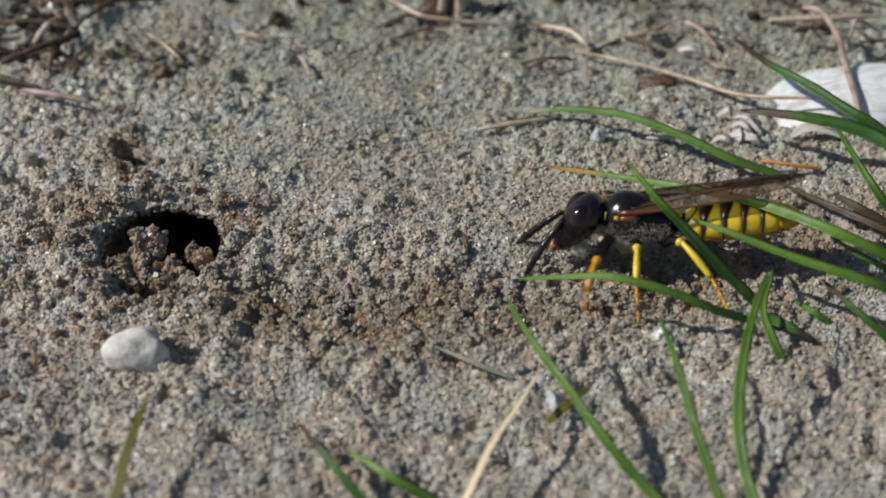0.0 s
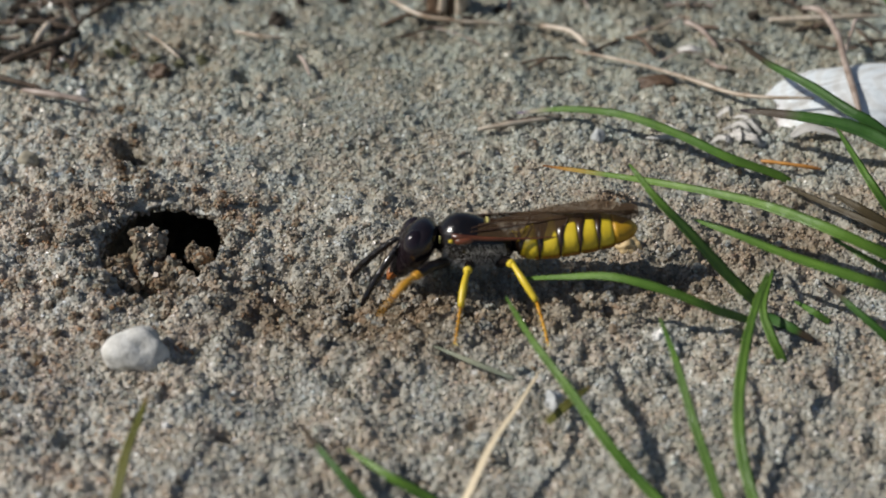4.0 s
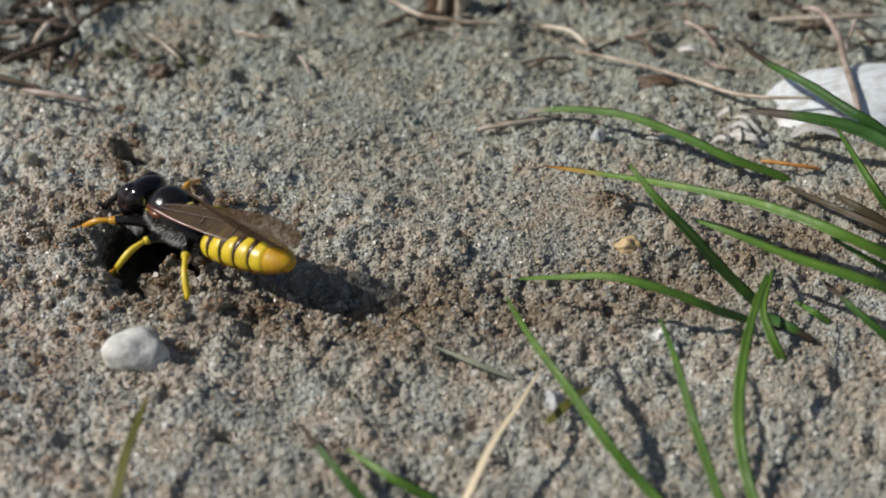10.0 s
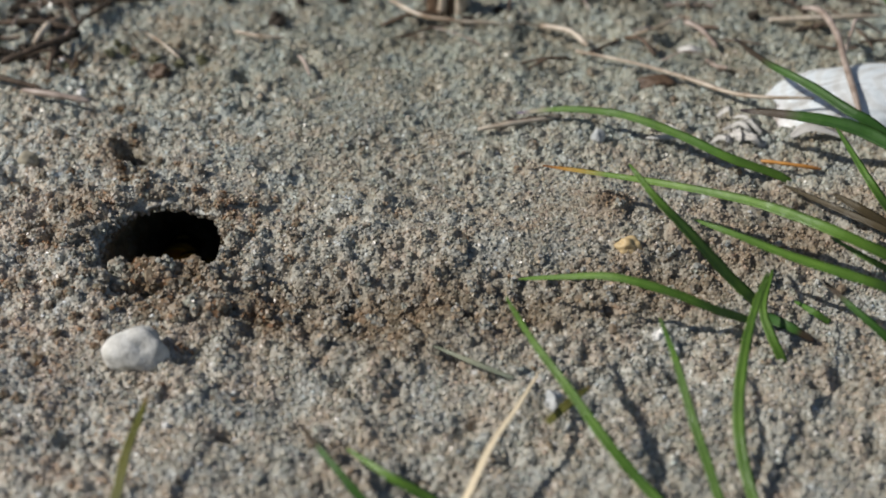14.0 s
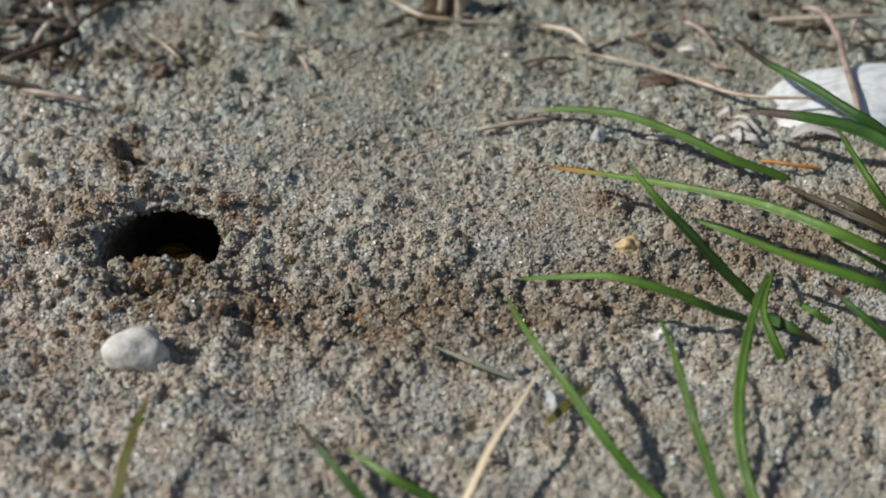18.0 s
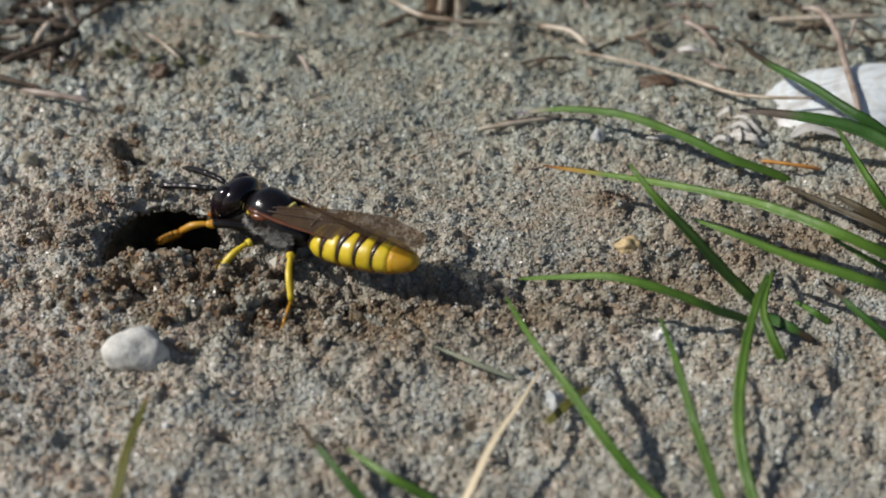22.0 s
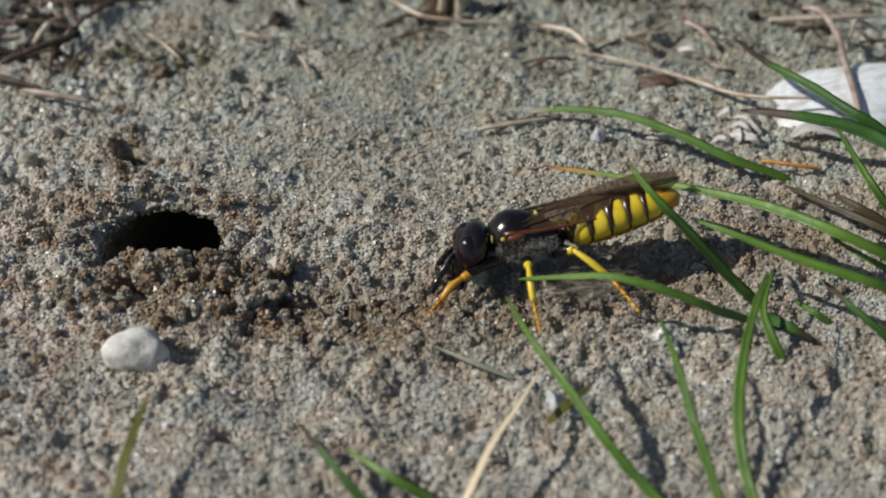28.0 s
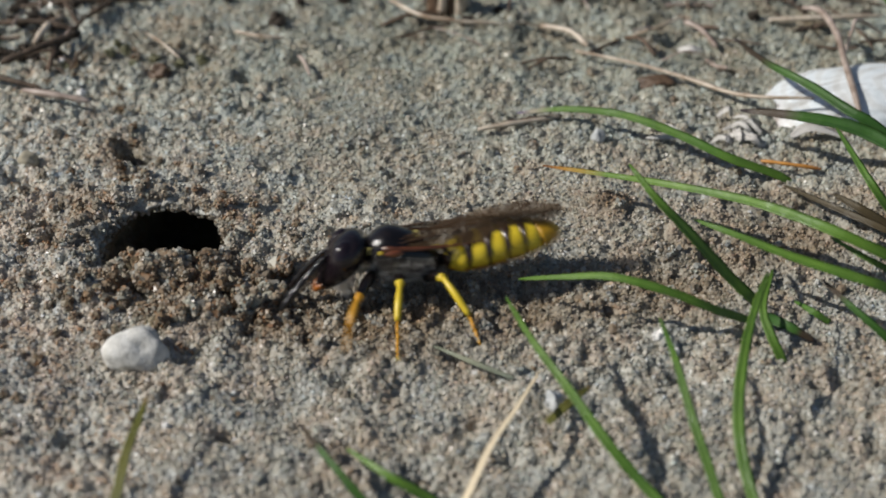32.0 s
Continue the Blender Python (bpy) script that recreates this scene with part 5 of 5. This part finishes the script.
# ---- what moves ----
def motions():
    # seconds; place of the thorax in millimetres; heading, nose down; abdomen up and aside; head down
    track = [
        (0, 12.02, -1.63, 3.58, 176, -3, 11, -1, -16), (0.3, 11.02, -2.2, 3.65, 180, 8, 13, 2, -20), (0.6, 11.69, -1.21, 3.27, 184, 13, 15, 4, -13), (1, 11.04, -1.98, 3.43, 185, 13, 14, 4, -14),
        (1.3, 10.08, -2.43, 3.59, 184, 12, 13, 3, -15), (1.6, 8.13, -2.71, 3.24, 184, 6, 15, 4, -11), (2, 7.12, -3.11, 3.55, 176, -5, 6, -2, -12), (2.3, 6.72, -3.41, 3.37, 181, -3, 8, 0, -11),
        (2.6, 4.31, -2.36, 3.1, 185, -8, 14, 6, -10), (3, 3.66, -3.82, 3.8, 176, -6, 4, -4, -12), (3.5, 2.98, -3.8, 3.45, 181, -5, 10, 1, -13), (5.5, -0.52, -3.49, 3.48, 183, 1, 11, 2, -13),
        (5.8, -1.08, -4.31, 3.33, 186, -2, 11, 3, -8), (6, -2.49, -4.05, 2.98, 181, -8, 15, 5, -10), (6.3, -3.01, -4.43, 3.51, 181, -10, 8, 0, -9), (6.6, -3.65, -4.5, 3.29, 182, -8, 8, 2, -6),
        (7, -6.67, -5.47, 3.36, 162, -8, 11, 5, -12), (7.3, -9.42, -4.84, 3.83, 164, -10, 4, 3, -12), (7.6, -9.97, -2.11, 3.07, 155, -12, 21, 3, -14), (8, -9.94, -4.44, 3.87, 159, -15, 7, 3, -13),
        (8.3, -10.57, -2.81, 3.73, 152, -15, 7, -1, -10), (8.6, -12.24, -1.72, 3.79, 140, -17, 9, 0, -12), (9, -12.75, -0.72, 3.04, 137, -6, 26, -4, -15), (9.3, -13.13, -2.28, 3.39, 139, -16, 15, -4, -12),
        (9.6, -15.67, -0.28, 2.93, 139, -8, 19, 0, -12), (10, -16.27, -0.61, 2.91, 139, -7, 19, 2, -12), (10.3, -15.86, 0.17, 2.89, 140, 9, 32, 3, -18), (10.6, -15.97, 0.08, 2.97, 142, 4, 24, 1, -14),
        (11, -16.57, -0.46, 2.98, 144, 5, 22, 2, -12), (11.2, -16.81, -0.19, 2, 145, 24, 15, -3, -4), (11.4, -16.93, 5.75, -0.81, 96, 34, 0, 0, 0), (11.6, -18.39, 8.99, -3.69, 96, 24, 0, 0, 0),
        (11.8, -18.73, 8.65, -3.35, 96, 20, 0, 0, 0), (12, -18.57, 9, -3.12, 96, 18, 0, 0, 0), (12.3, -18.5, 9.1, -4.0, 96, 18, 0, 0, 0), (12.6, -18.2, 9.5, -5.1, 96, 22, 0, 0, 0),
        (13, -18.2, 12.3, -8.9, 96, 32, 0, 0, 0), (13.4, -18.9, 16.0, -12.6, 96, 34, 0, 0, 0), (14.2, -19.75, 17.32, -13.01, 96, 34, 0, 0, 0), (18, -19.59, 14.63, -11.01, 96, 34, 0, 0, 0),
        (18.4, -18.87, 10.54, -6.61, 96, 34, 0, 0, 0), (18.8, -18.2, 9.2, -6.6, 96, 34, 0, 0, 0), (19.2, -18.3, 8.8, -6.2, 96, 34, 0, 0, 0), (19.5, -18.7, 7.6, -4.9, 96, 32, 5, 0, 0),
        (19.7, -16.79, 6.12, -1.86, 96, 32, 13, 0, 0), (19.9, -17.29, 5.01, -0.93, 96, 32, 16, 0, 0), (20, -16.68, 3.71, 0.84, 96, 28, 22, 0, 0), (20.2, -18.44, 4.45, 2.05, 96, 25, 24, 0, 0),
        (20.4, -18.16, 4.57, 2.05, 96, 25, 24, 0, 0), (20.6, -18.04, 4.64, 1.82, 96, 25, 22, 0, 0), (20.8, -16.26, -0.38, 3.03, 134, 6, 18, 1, -10), (20.9, -16.1, 0.0, 3.0, 138, 8, 32, 12, -8), (21, -15.95, 0.18, 2.97, 134, 4, 4, -3, -5),
        (21.2, -15.72, -1.62, 3.03, 145, 3, 3, -1, -4), (21.4, -13.37, -1.26, 3.11, 141, -5, 10, 3, -16), (21.5, -13.36, -1.35, 3.4, 148, -4, 20, 12, -12), (21.6, -13.36, -1.45, 3.55, 139, -11, 5, 0, -12), (21.8, -10.57, -3.09, 3.77, 145, -15, 6, 0, -14),
        (22, -10, -0.96, 3.07, 148, -8, 14, 3, -21), (22.3, -8.28, -3.46, 3.18, 148, -2, 5, 3, -9), (22.6, -6.97, -4.5, 3.34, 149, -6, 5, -3, -8), (23, -3.68, -3.13, 2.86, 149, -2, 12, 4, -18),
        (23.3, -3.26, -3.86, 2.73, 154, -3, 15, 3, -20), (23.6, -0.66, -3.43, 2.84, 163, -11, 22, 4, -13), (24, 2.38, -3.82, 3.01, 175, -11, 19, 6, -15), (24.3, 3.33, -4.78, 2.78, 160, -8, 18, 3, -9),
        (24.6, 8.3, -3.42, 3.32, 178, -13, 15, 2, -16), (25, 9.97, -2.72, 3.13, 178, -4, 10, 1, -10), (25.5, 9.74, -2.79, 3.2, 178, -7, 11, 1, -13), (27.5, 6.67, -2.66, 3.54, 180, 2, 10, 1, -14),
        (27.8, 5.23, -2.37, 3.19, 185, 0, 20, 6, -15), (28, 5.03, -2.47, 2.95, 186, 3, 12, 6, -4), (28.2, 4.63, -2.47, 3.09, 185, 0, 17, 6, -10), (28.4, 4.14, -3, 3.19, 186, 4, 17, 6, -12),
        (28.6, 3.78, -3.61, 3.16, 183, 2, 16, 5, -12), (28.8, 3.57, -4.2, 3.36, 182, 3, 14, 3, -14), (29, 3.24, -4.67, 3.72, 181, 3, 7, 0, -14), (29.2, 2.7, -4.74, 3.57, 181, 1, 12, 2, -15),
        (29.4, 3.09, -5.49, 3.84, 180, 0, 6, -1, -13), (29.6, 2.06, -4.4, 3.29, 182, 4, 10, 2, -9), (29.8, 2.79, -4.99, 3.56, 182, 1, 8, 0, -11), (30, 1.98, -4.77, 3.33, 182, 1, 11, 2, -10),
        (30.2, 2.18, -4.55, 3.51, 182, -1, 12, 2, -15), (30.4, 1.34, -4.31, 3.11, 183, 0, 15, 4, -10), (30.6, 1.66, -4.42, 3.21, 181, 2, 12, 3, -11), (30.8, -0.01, -4.66, 3.37, 180, -2, 12, 3, -14),
        (31, 0.85, -4.82, 3.46, 178, -6, 11, 1, -15), (31.2, 0.95, -3.99, 3.35, 181, 3, 8, 2, -9), (31.3, 0.5, -4.26, 3.25, 182, -5, 14, 3, -12), (31.4, -0.25, -3.84, 2.98, 184, -5, 22, 8, -14),
        (31.6, 0.49, -3.87, 3.16, 188, 2, 19, 7, -11), (31.8, -0.79, -4.05, 2.99, 183, -4, 18, 6, -11), (31.9, -0.98, -4.79, 3.31, 182, -10, 11, 2, -10), (32, -2.41, -4.53, 3.09, 186, -9, 17, 7, -10),
       
    ]
    walk(wasp, [(t, pose(x * MM, y * MM, z * MM, 9 if rz > 150 else 0, ry, rz)) for t, x, y, z, rz, ry, up, side, nod in track])
    walk(wasp_abdomen, [(t, pose(-2.3 * MM, 0, -0.3 * MM, 0, up, side)) for t, x, y, z, rz, ry, up, side, nod in track])
    # the wings are lifted for a moment as it backs away from the burrow
    lift = {0: 9, 0.3: 5, 20.8: 22, 20.9: -6, 21.0: 29, 21.2: 26, 21.4: 8}
    flat = {0: -12, 0.3: -30, 20.8: 12, 20.9: 12, 21.0: 12, 21.2: 12, 21.4: -30}
    fold = lambda rz: min(max((168 - rz) / 20, 0.0), 1.0)  # drawn together over the back as it turns to the burrow
    flat.update({t: -10 for t, x, y, z, rz, *rest in track if rz < 110})
    for wing in wasp_wings:
        s = wing["side"]
        walk(wing, [(t, pose(1.0 * MM, 1.12 * s * MM, (0.80 + 0.04 * s) * MM, (flat.get(t, -46 + 8 * fold(rz)) if s > 0 or rz < 110 else -46) * s, up * 0.85 - 3.0 + lift.get(t, 0), (4.5 + (3.5 * fold(rz) if t not in lift else 0)) * s + 0.85 * side)) for t, x, y, z, rz, ry, up, side, nod in track])
    walk(wasp_head, [(t, Matrix.Translation((2.2 * MM, 0, -0.2 * MM)) @ pose(0, 0, 0, 0, nod, 0) @ pose(1.05 * MM, 0, -0.72 * MM, 0, -0.5 * nod - 15, 0)) for t, x, y, z, rz, ry, up, side, nod in track])
    # feelers: hanging while it digs, held out ahead while it walks
    out_at = [(0, 63), (11.2, 60), (11.6, 70), (20.6, 70), (21.2, 50), (21.6, 38), (22.0, 32), (22.4, 60), (23.0, 56), (23.6, 60), (24.0, 78), (24.4, 50), (24.8, 64), (25.3, 36), (25.5, 26), (26.2, 56), (27.5, 64), (32, 64)]
    for feeler in wasp_feelers:
        s, c = feeler["side"], feeler.location.copy()
        rows = []
        for k in range(0, 161):
            t = k / 5
            down = float(np.interp(t, *zip(*out_at)))
            sway = 0.0 if 13.4 < t < 18.2 else 1.0
            lifted = 72 if s < 0 and 23.7 < t < 24.3 else 0
            rows.append((t, pose(*c, 0, down - lifted + sway * 6 * math.sin(1.9 * k + 2 * s), s * (4 + sway * 4 * math.sin(1.3 * k + s)))))
        walk(feeler, rows)
    # legs: the front pair rakes the sand while it digs, the others step as it goes
    for i, leg in enumerate(wasp_legs):
        s, kind = leg["side"], i // 2
        c = leg.location.copy()
        rows = []
        for k in range(0, 321):
            t = k / 10
            digs = 0.0 <= t < 11.3 or 21.0 < t < 22.8 or 27.0 <= t
            steps = not 13.4 < t < 18.2
            if kind == 0:
                a = (24 * math.sin(k * 2.1 + i) if digs else 8 * math.sin(k * 1.1 + 3 * i)) - 6
                b = 10 * math.cos(k * 2.1 + i) if digs else 0
            else:
                a = 11 * math.sin(k * 0.9 + 2.6 * i) if steps else 0
                b = 0
            rows.append((t, pose(*c, 0, b, a * s)))
        walk(leg, rows)
    # clods plugging the mouth, raked out into the way
    g = random.Random(21)
    for k, ob in enumerate(plug):
        x, y, z = (-19.0 + 0.9 * (k % 2), -0.6 - 0.3 * (k % 3), -0.7 + 0.56 * k) if k < 5 else (-15.6 + 0.5 * (k - 5), -0.5 - 0.4 * (k - 5), 0.0) if k < 7 else (-20.2 + 1.05 * (k - 7), -3.0 + 0.25 * (k % 2), -0.6) if k < 13 else (-20.7 + 0.95 * (k - 13), -1.8, -0.1)
        ex, ey = -15.0 + g.uniform(-3.0, 6.0), -6.6 + g.uniform(-0.9, 0.9)
        a = [g.uniform(0, 360) for _ in range(3)]
        p0, p1 = pose(x * MM, y * MM, z * MM, *a), pose(ex * MM, ey * MM, (ground_z(ex, ey) - 0.3) * MM, a[0] + 70, a[1], a[2])
        t0 = (8.5, 8.8, 9.3, 8.4, 7.9, 10.1, 11.2, 9.7, 9.9, 10.3, 10.5, 10.7, 10.9, 8.7, 9.1, 9.2, 9.5, 10.0)[k]
        walk(ob, [(0.0, p0), (t0, p0), (t0 + 0.35, p1), (32.0, p1)])
    # spoil pushed out of the burrow, first to its lip, then as a heap before it
    inside = lambda k: (HX + 1.6 + 0.4 * (k % 3), LY + 15 + 0.6 * (k % 4), -11.5 - 0.3 * (k % 2))
    for k, ob in enumerate(lip):
        a = [g.uniform(0, 360) for _ in range(3)]
        ex, ey = HX - 2.4 + 0.7 * (k % 8), LY - (3.0 if k < 8 else 4.1) + g.uniform(-0.5, 0.3)
        p0 = pose(*(v * MM for v in inside(k)), *a)
        pm = pose((HX + 0.5) * MM, (LY + 2.5) * MM, -2.6 * MM, a[0] + 30, a[1], a[2])
        p1 = pose(ex * MM, ey * MM, ((-0.3 if k < 8 else -0.6) + 0.5 * math.sin((k % 8) / 7 * 3.1)) * MM, a[0] + 60, a[1], a[2])
        t0 = 12.42 + 0.03 * (k % 8) + 0.02 * (k > 7)
        walk(ob, [(0.0, p0), (t0, p0), (t0 + 0.25, pm), (t0 + 0.5, p1), (32.0, p1)])
    for k, ob in enumerate(heap):
        a = [g.uniform(0, 360) for _ in range(3)]
        ex, ey = HX + g.gauss(2.0, 3.2), LY - 4.6 + g.gauss(-0.2, 1.25)
        ey = min(ey, -2.5)
        ez = 0.75 + 1.0 * math.exp(-((ex - HX - 0.8) / 3) ** 2 - ((ey - LY + 4.3) / 1.3) ** 2) + g.uniform(-0.3, 0.3)
        p0 = pose(*(v * MM for v in inside(k)), *a)
        pm = pose((HX + g.uniform(-0.8, 1.6)) * MM, (LY + 1.6) * MM, -1.0 * MM, a[0] + 20, a[1], a[2])
        ez -= 0.35
        ph = pose((HX + 0.85 * (ex - HX) - 0.3) * MM, (ey + 2.6) * MM, (ez + 0.9 - 0.5 * abs(ex - HX - 1) / 4) * MM, a[0] + 50, a[1], a[2])
        p1 = pose(ex * MM, ey * MM, ez * MM, a[0] + 80, a[1], a[2])
        t0, t1 = (19.02 + 0.03 * k if k < 10 else 19.3 + 0.8 * (k - 10) / 36), 20.62 + g.uniform(0, 0.2)
        walk(ob, [(0.0, p0), (t0, p0), (t0 + 0.2, pm), (t0 + 0.42, ph), (t1, ph), (t1 + 0.2, p1), (32.0, p1)])
    for k, ob in enumerate(scatter):
        a = [g.uniform(0, 360) for _ in range(3)]
        ex, ey = HX + g.gauss(4.0, 4.2), LY - 5.4 + g.gauss(-0.3, 1.6)
        if math.hypot((ex - HX) / HA, (ey - HY) / HB) < 1.12:
            ey -= 2.4
        p0 = pose(*(v * MM for v in inside(k)), *a)
        pm = pose((HX + g.uniform(-0.8, 1.6)) * MM, (LY + 1.6) * MM, -0.8 * MM, a[0] + 20, a[1], a[2])
        p1 = pose(ex * MM, ey * MM, (ground_z(ex, ey) + 0.12 + 1.1 * math.exp(-((ex - HX - 1.2) / 2.6) ** 2 - ((ey - LY + 4.5) / 1.2) ** 2)) * MM, a[0] + 80, a[1], a[2])
        t0 = 19.3 + 1.4 * k / len(scatter)
        walk(ob, [(0.0, p0), (t0, p0), (t0 + 0.15, pm), (t0 + 0.32, p1), (32.0, p1)])
    # grains kicked back in low arcs
    for (t0, x, y, z, big), ob in zip(SPRAY, sprays):
        low = ground_z(x, y) * 0.5
        at = lambda dx, dy, dz, turn: pose((x + dx) * MM, (y + dy) * MM, (low + z + dz) * MM, 0, 0, turn)
        walk(ob, [(0.0, at(-3.2, -0.2, -z - 9.0, 0)), (max(t0 - 0.17, 0.1), at(-3.2, -0.2, -z - 9.0, 0)), (t0 - 0.07, at(-3.0 if big else -2.4, -0.1, 0.2, 4)), (t0 + 0.07, at(3.0 if big else 2.4, 0.3, 0.2, 10)), (min(t0 + 0.2, 31.99), at(5.0, 0.6, -z - 9.0, 16)), (32.0 + (t0 > 31.7), at(5.0, 0.6, -z - 9.0, 16))])
    # the little yellow stone is buried by thrown sand
    p = yellow_pebble.location.copy()
    walk(yellow_pebble, [(0.0, pose(*p)), (26.0, pose(*p)), (26.7, pose(p.x + 0.0008, p.y, p.z - 0.0019, 40, 30, 0)), (32.0, pose(p.x + 0.0008, p.y, p.z - 0.0019, 40, 30, 0))])


motions()
